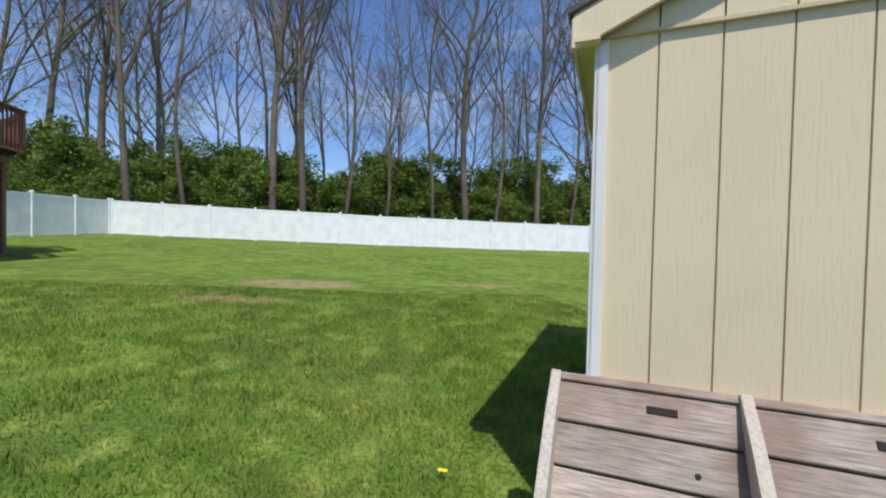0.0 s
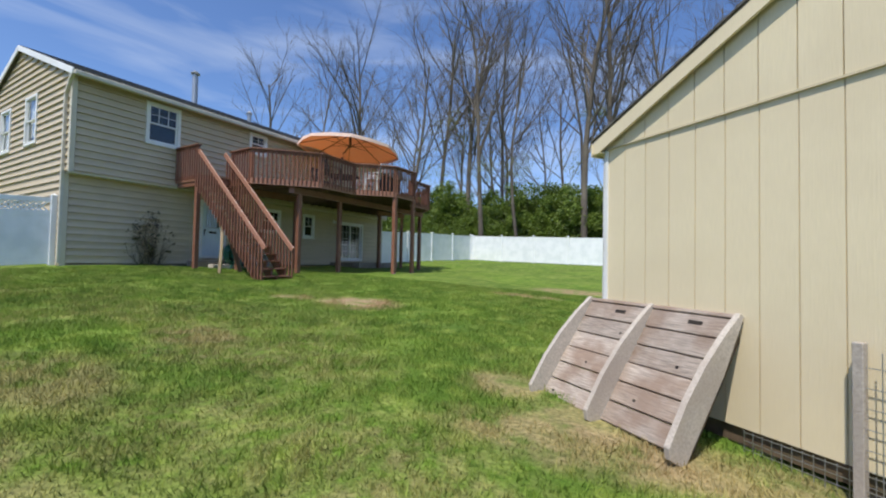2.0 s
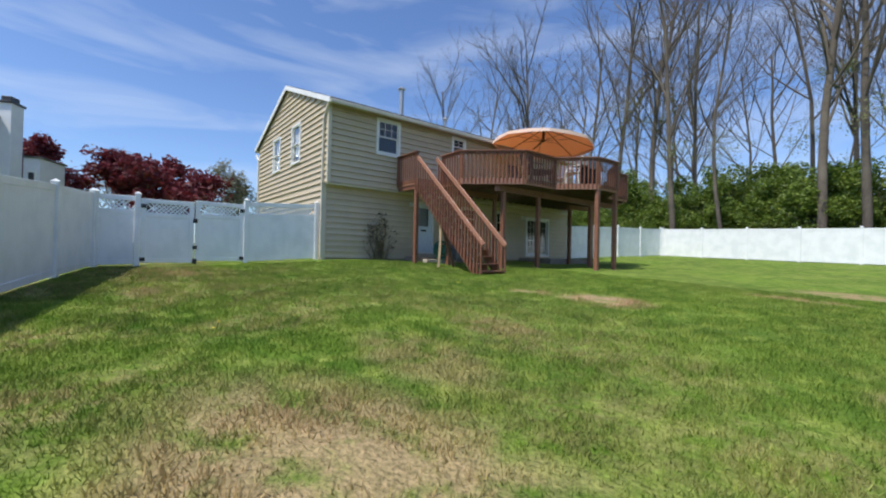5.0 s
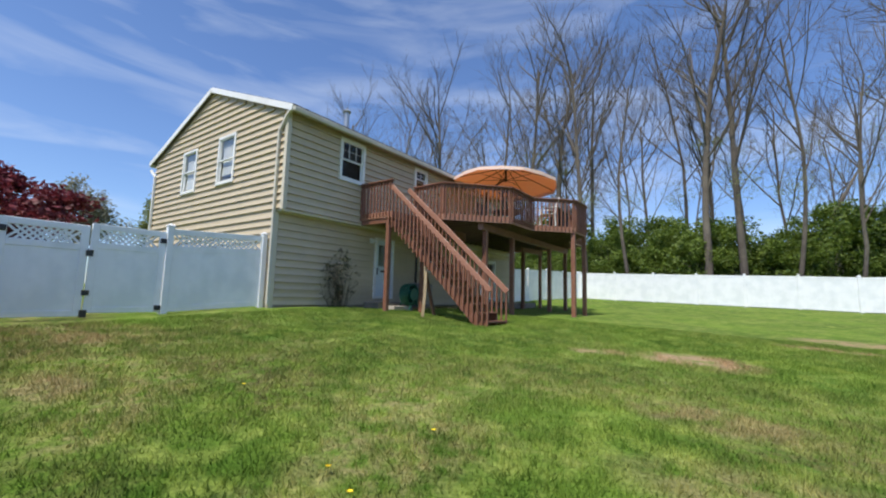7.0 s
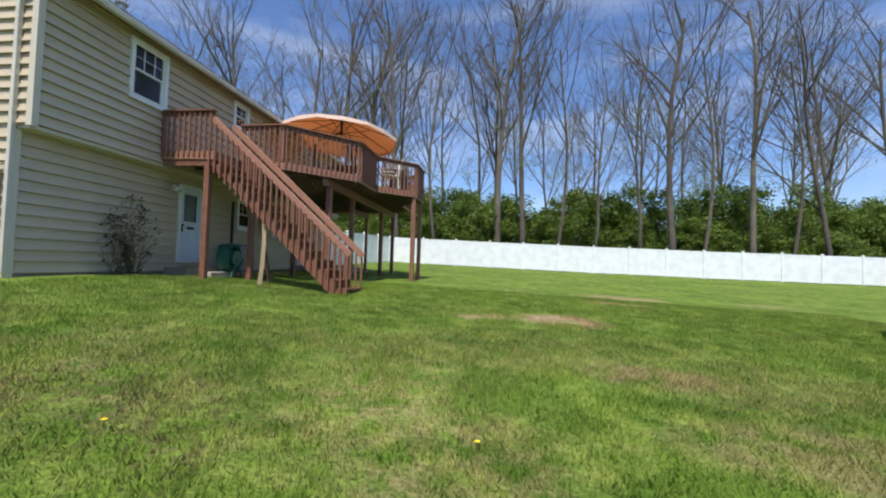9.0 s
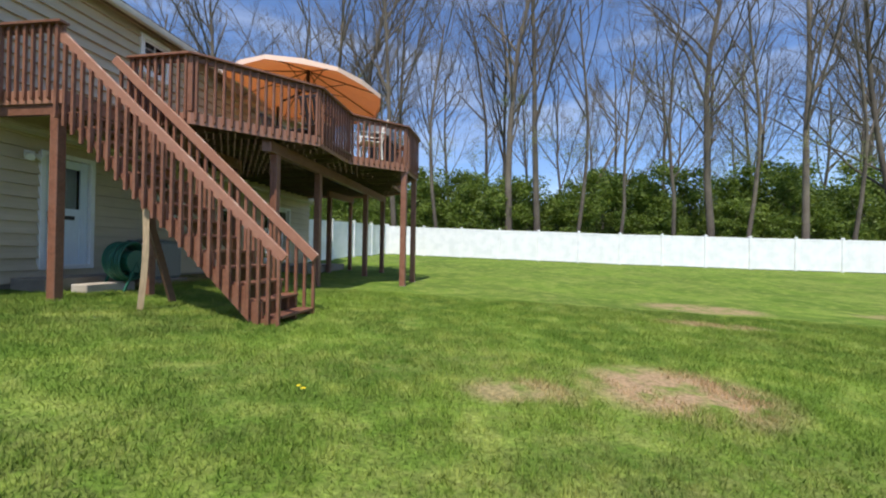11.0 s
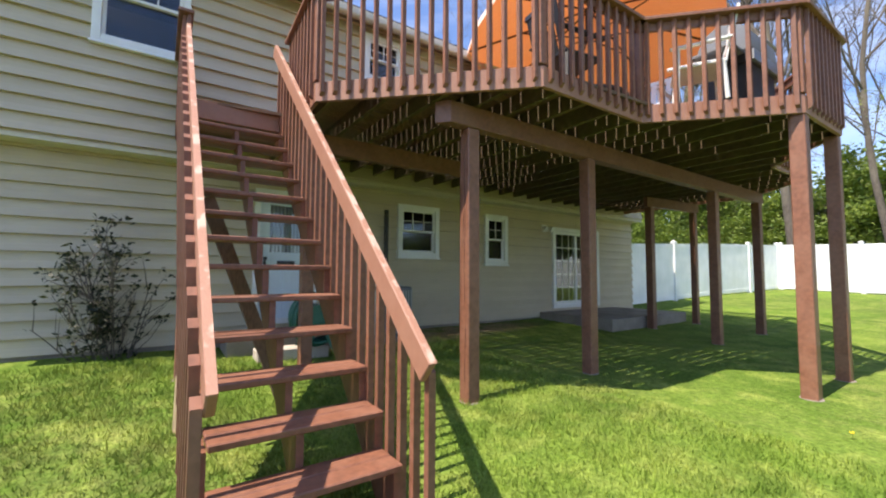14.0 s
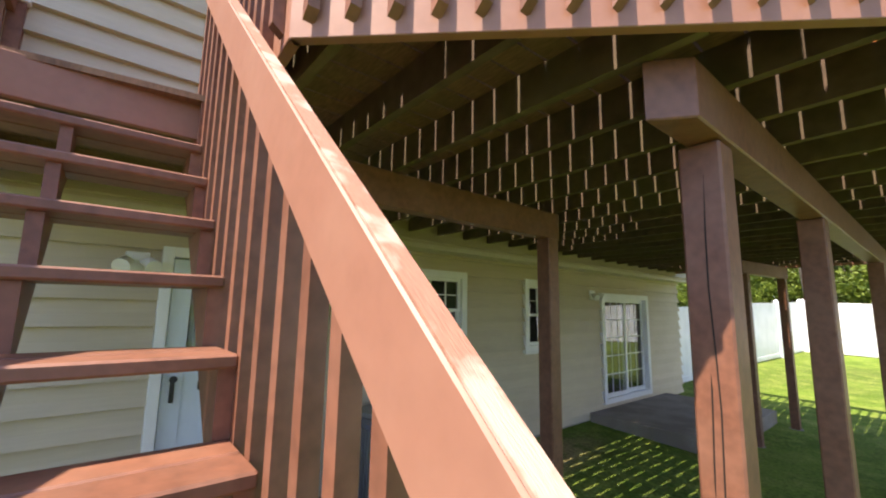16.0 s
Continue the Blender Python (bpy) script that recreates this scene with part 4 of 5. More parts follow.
def gate(y0, y1, label, hinge):
    g = thing("fence_gate", label, "gate", (-13.28, y0, gz(-13.28, (y0 + y1) / 2)), "double fence gate")
    L, H = y1 - y0, 1.78
    bm = B()
    for lo, hi in (((-0.03, 0.0, 0.07), (0.03, 0.12, H)), ((-0.03, L - 0.12, 0.07), (0.03, L, H)), ((-0.03, 0.12, 0.07), (0.03, L - 0.12, 0.18)), ((-0.03, 0.12, H - 0.12), (0.03, L - 0.12, H)), ((-0.03, 0.12, H - 0.48), (0.03, L - 0.12, H - 0.36))):
        box(bm, lo, hi, None, 0.006)
    part("gate_frame", bm, VINYL, g)
    part("panel", box(B(), (-0.014, 0.12, 0.18), (0.014, L - 0.12, H - 0.48)), VINYL, g)
    lat = B()
    z0, z1 = H - 0.36, H - 0.12
    for s in (-1, 1):
        y = 0.12
        while y + (z1 - z0) < L - 0.12:
            ya, yb = (y, y + z1 - z0) if s > 0 else (y + z1 - z0, y)
            beam(lat, (0.004 * s, ya, z0), (0.004 * s, yb, z1), 0.006, 0.038)
            y += 0.105
    tagged(part("lattice", lat, VINYL, g, "white diagonal lattice strip"), kind="stuff")
    for z in (0.16, H - 0.2):
        y = 0.02 if hinge == 0 else L - 0.02
        part("hinge", box(B(), (0.03, y - 0.09, z - 0.05), (0.06, y + 0.09, z + 0.05), None, 0.008), BLACK, g, "black metal hinge")
    if hinge:
        for z, h in ((1.2, 0.06), (0.45, 0.05), (0.06, 0.07)):
            part("latch", box(B(), (0.03, -0.06, z - h), (0.065, 0.05, z + h), None, 0.008), BLACK, g, "black metal latch")


gate(-2.98, -1.76, "white vinyl gate leaf with lattice top and black hinges", 0)
gate(-1.73, -0.47, "white vinyl gate leaf with lattice top and black latches", 1)


# ---- trees ----
def branch_data(rng, height, fork, radius, lean, tops, levels, upward):
    V, F = [], []

    def limb(pts, radii, sides):
        base = len(V)
        ref = Vector((0.3, 1, 0.2))
        for i, (p, r) in enumerate(zip(pts, radii)):
            d = (pts[min(i + 1, len(pts) - 1)] - pts[max(i - 1, 0)]).normalized()
            u = d.cross(ref).normalized()
            w = u.cross(d)
            for k in range(sides):
                an = 2 * math.pi * k / sides
                V.append(tuple(p + r * (math.cos(an) * w + math.sin(an) * u)))
        for i in range(len(pts) - 1):
            for k in range(sides):
                a, b = base + i * sides + k, base + i * sides + (k + 1) % sides
                F.append((a, b, b + sides, a + sides))

    def grow(p, d, length, r, level):
        n = 7 if level == 0 else 4 if level == 1 else 3
        pts, radii = [p.copy()], [r]
        dirs = []
        for i in range(n):
            wob = Vector((rng.gauss(0, 1), rng.gauss(0, 1), rng.gauss(0, 0.4))) * (0.05 if level == 0 else 0.13)
            d = (d + wob + Vector((0, 0, upward if level else 0.02))).normalized()
            p = p + d * (length / n)
            pts.append(p.copy())
            dirs.append(d.copy())
            radii.append(r * (1 - 0.62 * (i + 1) / n) if level < levels else r * (1 - 0.8 * (i + 1) / n))
        limb(pts, radii, (8, 6, 4, 3, 3)[min(level, 4)])
        tips.append((level, pts[-1].copy()))
        if level >= levels:
            return
        count = (tops, 8, 9, 4)[min(level, 3)]
        for j in range(count):
            f = (fork + (1 - fork) * (j + rng.random()) / count) if level == 0 else 0.22 + 0.78 * (j + rng.random()) / count
            i = min(int(f * n), n - 1)
            q = pts[i].lerp(pts[i + 1], f * n - i)
            az = rng.uniform(0, 2 * math.pi)
            ax = dirs[i].cross(Vector((math.cos(az), math.sin(az), 0.2))).normalized()
            ang = radians(rng.uniform(18, 46) if level == 0 else rng.uniform(20, 54))
            nd = (dirs[i] * math.cos(ang) + ax * math.sin(ang)).normalized()
            rr = max(0.007, min(radii[i] * 0.55, r * rng.uniform(0.24, 0.46)))
            grow(q, nd, length * rng.uniform(0.34, 0.58) * (1.15 - 0.5 * f), rr, level + 1)

    tips = []
    grow(Vector((0, 0, -0.5)), Vector((lean[0], lean[1], 1)).normalized(), height, radius, 0)
    return V, F, tips


def raw_mesh(name, V, F, mat, smooth=True):
    me = bpy.data.meshes.new(name)
    me.from_pydata(V, [], F)
    me.materials.append(mat)
    if smooth:
        me.polygons.foreach_set("use_smooth", [True] * len(me.polygons))
    return me


def leaf_mesh(name, rng, centres, count, size, mat, flat=0.5):
    """Small folded leaves scattered about the given centres (point, radius)."""
    V, F = [], []
    for _ in range(count):
        c, r = rng.choice(centres)
        d = Vector((rng.gauss(0, 1), rng.gauss(0, 1), rng.gauss(0, 0.8)))
        p = c + d.normalized() * r * (rng.random() ** 0.4)
        a = Vector((rng.gauss(0, 1), rng.gauss(0, 1), rng.gauss(0, flat))).normalized()
        b = a.cross(Vector((rng.gauss(0, 1), rng.gauss(0, 1), rng.gauss(0, 1)))).normalized()
        s = size * rng.uniform(0.6, 1.4)
        k = len(V)
        V += [tuple(p - a * s), tuple(p + b * s * 0.45), tuple(p + a * s), tuple(p - b * s * 0.45 + Vector((0, 0, 0.2 * s)))]
        F.append((k, k + 1, k + 2, k + 3))
    return raw_mesh(name, V, F, mat, False)


TREE_LABELS = ("tall slender bare deciduous tree in early spring", "tall forked bare deciduous tree with ascending limbs", "bare grey-barked tree with a wide twiggy crown", "slim leaning bare woodland tree")


def build_woods():
    rng = random.Random(11)
    kinds = []
    for height, fork, rad, lean, tops in ((24.0, 0.34, 0.30, (0.02, 0.0), 14), (25.0, 0.40, 0.27, (-0.03, 0.02), 13), (21.0, 0.30, 0.22, (0.05, 0.0), 13), (21.0, 0.5, 0.18, (-0.05, 0.03), 10), (17.0, 0.35, 0.15, (0.1, 0.0), 11)):
        V, F, tips = branch_data(rng, height, fork, rad, lean, tops, 3, 0.09)
        trunk = raw_mesh("trunk", V, F, BARK)
        pick = [(p, 0.5) for l, p in tips if l >= 2 and 4 < p.z < 13]
        buds = leaf_mesh("crown", rng, pick or [(Vector((0, 0, 9)), 1.5)], 420, 0.07, BUDS)
        kinds.append((trunk, buds))
    # x, y, kind, size: the wood behind the fence
    near = ((-5.0, 33.0, 0, 1.08), (-2.8, 33.0, 1, 1.06), (10.3, 33.0, 0, 1.0), (7.6, 33.0, 4, 1.05), (-9.2, 33.0, 3, 0.95), (-12.5, 33.0, 1, 0.9), (16.4, 33.0, 1, 0.98), (13.3, 34.0, 4, 0.85), (23.0, 33.5, 2, 1.0),
            (3.4, 34.0, 2, 0.72), (-16.8, 33.0, 0, 0.95), (-20.5, 33.0, 1, 0.95), (19.8, 33.0, 3, 0.9), (-7.2, 36.0, 3, 1.0), (-14.7, 37.0, 2, 1.0), (0.6, 38.0, 4, 0.95), (-24.5, 33.0, 2, 1.0), (-29.0, 32.0, 0, 0.9), (-33.0, 30.0, 3, 0.95), (-37.0, 28.0, 2, 0.9))
    edge = [(-12.5, 1, 0.8), (-9.6, 3, 0.8), (-4.9, 0, 0.88), (-2.9, 1, 0.86), (-0.4, 3, 0.8), (2.2, 4, 0.8), (5.4, 4, 0.9), (7.7, 0, 0.84), (9.9, 3, 0.8), (12.9, 1, 0.82), (15.6, 3, 0.75), (18.4, 2, 0.85)]
    near = [q for i, q in enumerate(near) if i not in (0, 1, 2, 3, 4, 5, 6, 12)] + [(x, 27.3 + 0.25 * (i % 3), k, s) for i, (x, k, s) in enumerate(edge)]
    far = [(-44 + 3.6 * i + rng.uniform(-1.5, 1.5), rng.uniform(41, 56), rng.randrange(5), rng.uniform(0.85, 1.1)) for i in range(24)]
    for i, (x, y, k, s) in enumerate(near + far):
        t = thing("tree", TREE_LABELS[(0, 1, 2, 3, 3)[k]], "tree", group="bare trees of the wood")
        t.matrix_world = pose(x, y, gz(x, y), 0, 0, rng.uniform(0, 360)) @ Matrix.Diagonal((s, s, s, 1))
        for nm, me in zip(("trunk", "crown"), kinds[k]):
            o = new(nm, me)
            o.parent = t
    # a broken trunk that leans against its neighbours
    t = thing("fallen_tree", "leaning dead trunk propped among the woodland trees", "tree", (-1.0, 31.5, gz(-1, 31.5)))
    part("trunk", tube(B(), [(0, 0, -0.3), (1.6, 0.3, 3.2), (3.4, 0.8, 7.0), (4.6, 1.2, 9.5)], [0.17, 0.15, 0.11, 0.05], 7), BARK, t, smooth=True)
    # shrubs
    shrubs = []
    for h in (4.6, 5.4, 3.6, 5.0):
        lobes = []
        for _ in range(34):
            a, r, z = rng.uniform(0, 6.28), rng.uniform(0.0, 1.7), rng.uniform(0.3, h)
            r *= 1.0 - 0.55 * max(0, z / h - 0.45)
            lobes.append((Vector((r * math.cos(a), r * math.sin(a), z)), rng.uniform(0.35, 0.85)))
        V, F, tips = branch_data(rng, h * 0.8, 0.1, 0.06, (0.05, 0.03), 9, 2, 0.05)
        shrubs.append((raw_mesh("woody_frame", V, F, BARK), leaf_mesh("foliage", rng, lobes, 5200, 0.1, LEAF)))
    for i in range(148):
        row = i % 4
        x = -26 + 1.44 * (i // 4) + rng.uniform(-0.7, 0.7) + row * 0.6
        y = (28.9, 30.4, 32.2, 34.6)[row] + rng.uniform(-0.5, 0.5)
        t = thing("shrub", "dense bright green wild shrub behind the white fence", "shrub", group="green undergrowth of the wood")
        s = rng.uniform(0.8, 1.12) * (0.82 if row == 0 else 1.05)
        t.matrix_world = pose(x, y, gz(x, y) - 0.1, 0, 0, rng.uniform(0, 360)) @ Matrix.Diagonal((s * 1.05, s * 1.05, s * rng.uniform(0.82, 1.02) * (0.95, 1.15, 1.2, 1.3)[row], 1))
        for nm, me in zip(("woody_frame", "foliage"), rng.choice(shrubs)):
            o = new(nm, me)
            o.parent = t


def crown_tree(label, at, height, spread, leaf, leaves, size, seed, name="tree"):
    rng = random.Random(seed)
    t = thing(name, label, "tree", (*at, gz(*at)))
    V, F, tips = branch_data(rng, height * 0.85, 0.22, height * 0.02, (0.04, 0.02), 11, 3, 0.04)
    f = spread / max(1.0, max(math.hypot(p.x, p.y) for _, p in tips))
    V = [(x * (1 + (f - 1) * min(1, max(0, z) / (0.4 * height))), y * (1 + (f - 1) * min(1, max(0, z) / (0.4 * height))), z) for x, y, z in V]
    o = new("trunk", raw_mesh("trunk", V, F, BARK))
    o.parent = t
    pts = [(Vector((p.x * f, p.y * f, p.z)), 0.085 * height) for l, p in tips if l >= 2 and p.z > 0.25 * height]
    o = new("crown", leaf_mesh("crown", rng, pts, leaves, size, leaf))
    o.parent = t


build_woods()
crown_tree("broad dark red-leaved maple tree", (-29.0, -1.9), 5.2, 4.4, REDLEAF, 15000, 0.14, 5, "maple_tree")
crown_tree("dark red-leaved maple tree beside the neighbouring house", (-33.0, -6.9), 5.4, 2.8, REDLEAF, 8000, 0.14, 6, "maple_tree")
crown_tree("hazy tree just coming into pale leaf", (-42.0, 4.2), 7.0, 3.6, HAZYLEAF, 6500, 0.11, 7)
crown_tree("yellow-green tree in young spring leaf", (-40.0, 8.2), 6.4, 2.6, BUDS, 7500, 0.12, 8)
crown_tree("distant tree with thin pale spring foliage", (-46.0, -4.0), 8.0, 4.5, HAZYLEAF, 2200, 0.11, 9)
crown_tree("distant greyish spring tree with fine twigs", (-44.0, 12.0), 8.0, 3.6, HAZYLEAF, 5500, 0.11, 10)


# ---- neighbouring house ----
def build_neighbour():
    h = thing("neighbour_house", "pale grey neighbouring house with a white chimney", "house", (-27.3, -7.4, 0.45), turn=-24)
    part("wall", box(B(), (0.0, -7.0, -0.5), (9.0, 0.0, 6.0)), NEIGHBOUR, h)
    part("wall", box(B(), (-1.5, 0.61, -0.5), (0.3, 1.25, 4.5)), NEIGHBOUR, h)
    for lo, hi in (((-0.15, -7.2, 6.0), (9.2, 0.2, 6.14)), ((-1.6, 0.605, 4.5), (0.4, 1.32, 4.58))):
        part("roof", box(B(), lo, hi, None, 0.02), SHINGLE, h, "dark shingle roof edge")
    c = part("chimney", box(B(), (0.35, 0.002, -0.5), (1.1, 0.6, 6.75), None, 0.01), NEIGHBOUR, h, "white boxed chimney stack")
    part("chimney_cap", box(box(B(), (0.27, -0.06, 6.75), (1.18, 0.66, 6.84), None, 0.01), (0.45, 0.1, 6.84), (0.95, 0.5, 7.1), None, 0.02), BLACK, c, "dark metal chimney cap")
    for i in range(30):
        part("siding_board", box(B(), (1.3, 0.002, 0.2 * i), (9.0, 0.02, 0.2 * i + 0.19)), NEIGHBOUR, h)
    w = part("window", box(B(), (0.302, 0.78, 2.7), (0.35, 1.12, 3.9), None, 0.004), WHITE, h)
    # pane coloured near black for the unlit room behind it
    part("pane", box(B(), (0.351, 0.84, 2.78), (0.362, 1.06, 3.82)), UNLIT_ROOM, w)


build_neighbour()


# ---- on and under the deck ----
def build_umbrella(x, y):
    u = thing("patio_umbrella", "large orange cantilever patio umbrella, open", "umbrella", (x, y, DZ))
    zt, ze, R = 2.78, 2.07, 2.08
    bm = B()
    n = 8
    tip = bm.verts.new((0, 0, zt))
    rows = []
    for f, z in ((0.28, zt - 0.2), (0.62, zt - 0.44), (1.0, ze)):
        rows.append([bm.verts.new((R * f * (1.0 if k % 2 == 0 else 0.955) * math.cos(math.pi * k / n), R * f * (1.0 if k % 2 == 0 else 0.955) * math.sin(math.pi * k / n), z + (0.0 if k % 2 == 0 else 0.03 * f))) for k in range(2 * n)])
    for k in range(2 * n):
        bm.faces.new((tip, rows[0][k], rows[0][(k + 1) % (2 * n)]))
        for a, b in zip(rows, rows[1:]):
            bm.faces.new((a[k], b[k], b[(k + 1) % (2 * n)], a[(k + 1) % (2 * n)]))
    hem = B()
    edge = [hem.verts.new(v.co) for v in rows[2]]
    drop = [hem.verts.new(v.co * 1.005 + Vector((0, 0, -0.15 if k % 2 else -0.12))) for k, v in enumerate(rows[2])]
    for k in range(2 * n):
        hem.faces.new((edge[k], drop[k], drop[(k + 1) % (2 * n)], edge[(k + 1) % (2 * n)]))
    tilt = Matrix.Translation((0, 0, zt - 0.4)) @ Matrix.Rotation(radians(4), 4, Vector((-0.93, 0.37, 0))) @ Matrix.Translation((0, 0, 0.4 - zt))
    bm.transform(tilt)
    hem.transform(tilt)
    part("valance", hem, HEM, part("canopy", bm, CANVAS, u, "orange canvas canopy, sun-faded on top"), "scalloped valance in sunlit pale peach")
    for k in range(n):
        a = 2 * math.pi * k / n
        part("rib", beam(B(), tilt @ Vector((0.05 * math.cos(a), 0.05 * math.sin(a), zt - 0.06)), tilt @ Vector((R * 0.98 * math.cos(a), R * 0.98 * math.sin(a), ze - 0.02)), 0.02, 0.025), RAW, u)
        part("strut", beam(B(), tilt @ Vector((0.05 * math.cos(a), 0.05 * math.sin(a), zt - 0.55)), tilt @ Vector((R * 0.55 * math.cos(a), R * 0.55 * math.sin(a), zt - 0.42)), 0.016, 0.016), BLACK, u)
    part("hub", tube(B(), [(0, 0, zt - 0.62), (0, 0, zt - 0.02)], [0.05, 0.05], 10), BLACK, u)
    part("pole", tube(B(), [(-1.45, 1.0, 0.0), (-1.45, 1.0, zt - 0.42)], [0.04, 0.04], 10), BLACK, u)
    part("arm", tube(B(), [(0, 0, zt - 0.5), (-0.8, 0.55, zt - 0.55), (-1.45, 1.0, zt - 0.5)], [0.03, 0.03, 0.03], 8), BLACK, u)
    part("base_plate", box(B(), (-1.9, 0.55, 0.0), (-1.0, 1.45, 0.06), None, 0.01), BLACK, u)


def patio_chair(at, turn, mat, label):
    c = thing("patio_chair", label, "chair", at, "chairs on the deck", turn=turn)
    for sx in (-0.25, 0.25):
        for sy in (-0.22, 0.24):
            part("leg", beam(B(), (sx, sy, 0), (sx * 0.92, sy * 0.9, 0.62 if sy < 0 else 0.42), 0.035, 0.035, 0.004), mat, c)
        part("armrest", beam(B(), (sx, -0.28, 0.63), (sx, 0.3, 0.65), 0.06, 0.025, 0.005), mat, c)
    part("seat", box(B(), (-0.25, -0.25, 0.40), (0.25, 0.25, 0.435), None, 0.01), mat, c)
    for i in range(5):
        x = -0.2 + 0.1 * i
        part("back_slat", beam(B(), (x, 0.24, 0.43), (x, 0.36, 0.95), 0.07, 0.02, 0.004), mat, c)
    part("back_rail", beam(B(), (-0.26, 0.36, 0.96), (0.26, 0.36, 0.96), 0.03, 0.06, 0.005), mat, c)


def patio_table(x, y):
    t = thing("patio_table", "round dark metal patio table on the deck", "table", (x, y, DZ))
    part("tabletop", tube(B(), [(0, 0, 0.70), (0, 0, 0.73)], [0.6, 0.6], 28), BLACK, t)
    for k in range(4):
        a = math.pi * (k / 2 + 0.25)
        part("leg", beam(B(), (0.45 * math.cos(a), 0.45 * math.sin(a), 0), (0.35 * math.cos(a), 0.35 * math.sin(a), 0.7), 0.03, 0.03, 0.004), BLACK, t)


def grill(x, y, turn):
    g = thing("gas_grill", "black gas grill with a grey hood standing on the deck", "grill", (x, y, DZ), turn=turn)
    part("cart", box(B(), (-0.4, -0.25, 0.12), (0.4, 0.25, 0.72), None, 0.015), BLACK, g)
    hood = [(-0.28, 0.78), (0.28, 0.78), (0.28, 0.95), (0.2, 1.1), (0.05, 1.18), (-0.12, 1.16), (-0.25, 1.02)]
    part("hood", prism(B(), hood, Matrix(((0, 0, 1, -0.42), (1, 0, 0, 0), (0, 1, 0, 0), (0, 0, 0, 1))), 0.84), AC_GREY, g)
    part("firebox", box(B(), (-0.42, -0.28, 0.62), (0.42, 0.28, 0.78), None, 0.01), BLACK, g)
    part("handle", tube(B(), [(-0.3, -0.33, 0.92), (0.3, -0.33, 0.92)], [0.014, 0.014], 8), METAL, g)
    for s in (-1, 1):
        part("side_shelf", box(B(), (s * 0.43, -0.22, 0.72), (s * 0.78, 0.22, 0.75), None, 0.006), AC_GREY, g)
        part("wheel", tube(B(), [(s * 0.33, -0.2, 0.08), (s * 0.38, -0.2, 0.08)], [0.08, 0.08], 14), BLACK, g)
        part("wheel", tube(B(), [(s * 0.33, 0.2, 0.08), (s * 0.38, 0.2, 0.08)], [0.08, 0.08], 14), BLACK, g)
    part("control_panel", box(B(), (-0.4, -0.3, 0.64), (0.4, -0.281, 0.76)), METAL, g)


build_umbrella(-10.7, 10.4)
patio_table(-10.2, 9.6)
patio_chair((-9.25, 8.0, DZ), 170, BLACK, "dark slatted metal patio chair by the table")
patio_chair((-8.55, 9.35, DZ), -60, WHITE, "white slatted patio chair near the railing")
patio_chair((-9.5, 10.0, DZ), 10, WHITE, "white slatted patio chair beside the table")
patio_chair((-10.6, 8.8, DZ), 85, BLACK, "dark slatted metal patio chair near the house")
grill(-8.5, 10.35, 90)


def build_ac():
    a = thing("air_conditioner", "dark grey outdoor air-conditioning unit on a pad", "air conditioner", (-12.72, 7.56, gz(-12.72, 7.56)))
    part("pad", box(B(), (-0.45, -0.45, -0.1), (0.45, 0.45, 0.06), None, 0.01), CONCRETE, a)
    part("casing", box(B(), (-0.34, -0.34, 0.06), (0.36, 0.36, 0.86), None, 0.03), AC_GREY, a)
    for i in range(14):
        y = -0.32 + 0.05 * i
        part("louvre", box(B(), (0.361, y - 0.008, 0.12), (0.375, y + 0.008, 0.8)), METAL, a)
        part("louvre", box(B(), (y - 0.008, -0.375, 0.12), (y + 0.008, -0.361, 0.8)), METAL, a)
    part("fan_guard", tube(B(), [(0, 0, 0.86), (0, 0, 0.89)], [0.3, 0.28], 20), METAL, a)
    part("line_conduit", beam(B(), (-0.31, 0.2, 0.88), (-0.31, 0.2, 2.2), 0.06, 0.07, 0.005), BLACK, a, "black refrigerant line cover")


def build_hose_reel():
    r = thing("hose_reel", "green garden hose coiled on a reel stand", "hose reel", (-12.0, 6.2, gz(-12.0, 6.2)))
    for s in (-0.22, 0.22):
        part("stand", beam(beam(B(), (s, -0.25, 0), (s, 0, 0.5), 0.03, 0.03), (s, 0.25, 0), (s, 0, 0.5), 0.03, 0.03), GREENPLASTIC, r)
    turns = [(-0.18 + 0.36 * i / 180, (0.3 + 0.02 * math.sin(i * 0.37)) * math.cos(2 * math.pi * i / 20), 0.52 + (0.32 + 0.02 * math.cos(i * 0.23)) * math.sin(2 * math.pi * i / 20)) for i in range(181)]
    bm = tube(B(), turns, [0.02] * 181, 6)
    part("hose", bm, GREENPLASTIC, r, "coiled green hose", True)
    part("drum", tube(B(), [(-0.22, 0, 0.52), (0.22, 0, 0.52)], [0.2, 0.2], 16), GREENPLASTIC, r)


def slab(name, label, lo, hi, mat=CONCRETE):
    t = thing(name, label, "slab", ((lo[0] + hi[0]) / 2, (lo[1] + hi[1]) / 2, lo[2]))
    w, d, h = (hi[0] - lo[0]) / 2, (hi[1] - lo[1]) / 2, hi[2] - lo[2]
    part("slab", box(B(), (-w, -d, 0), (w, d, h), None, 0.012), mat, t)


build_ac()
build_hose_reel()
slab("patio", "grey concrete patio slab at the sliding door", (-13.05, 11.7, 0.4), (-11.2, 14.6, 0.84))
slab("door_step", "grey concrete step at the back door", (-13.05, 5.2, 0.3), (-12.4, 6.75, 0.82))
slab("stepping_stone", "pale flat stone block on the grass by the step", (-12.3, 5.5, 0.45), (-12.0, 6.4, 0.72), PALE_WOOD)


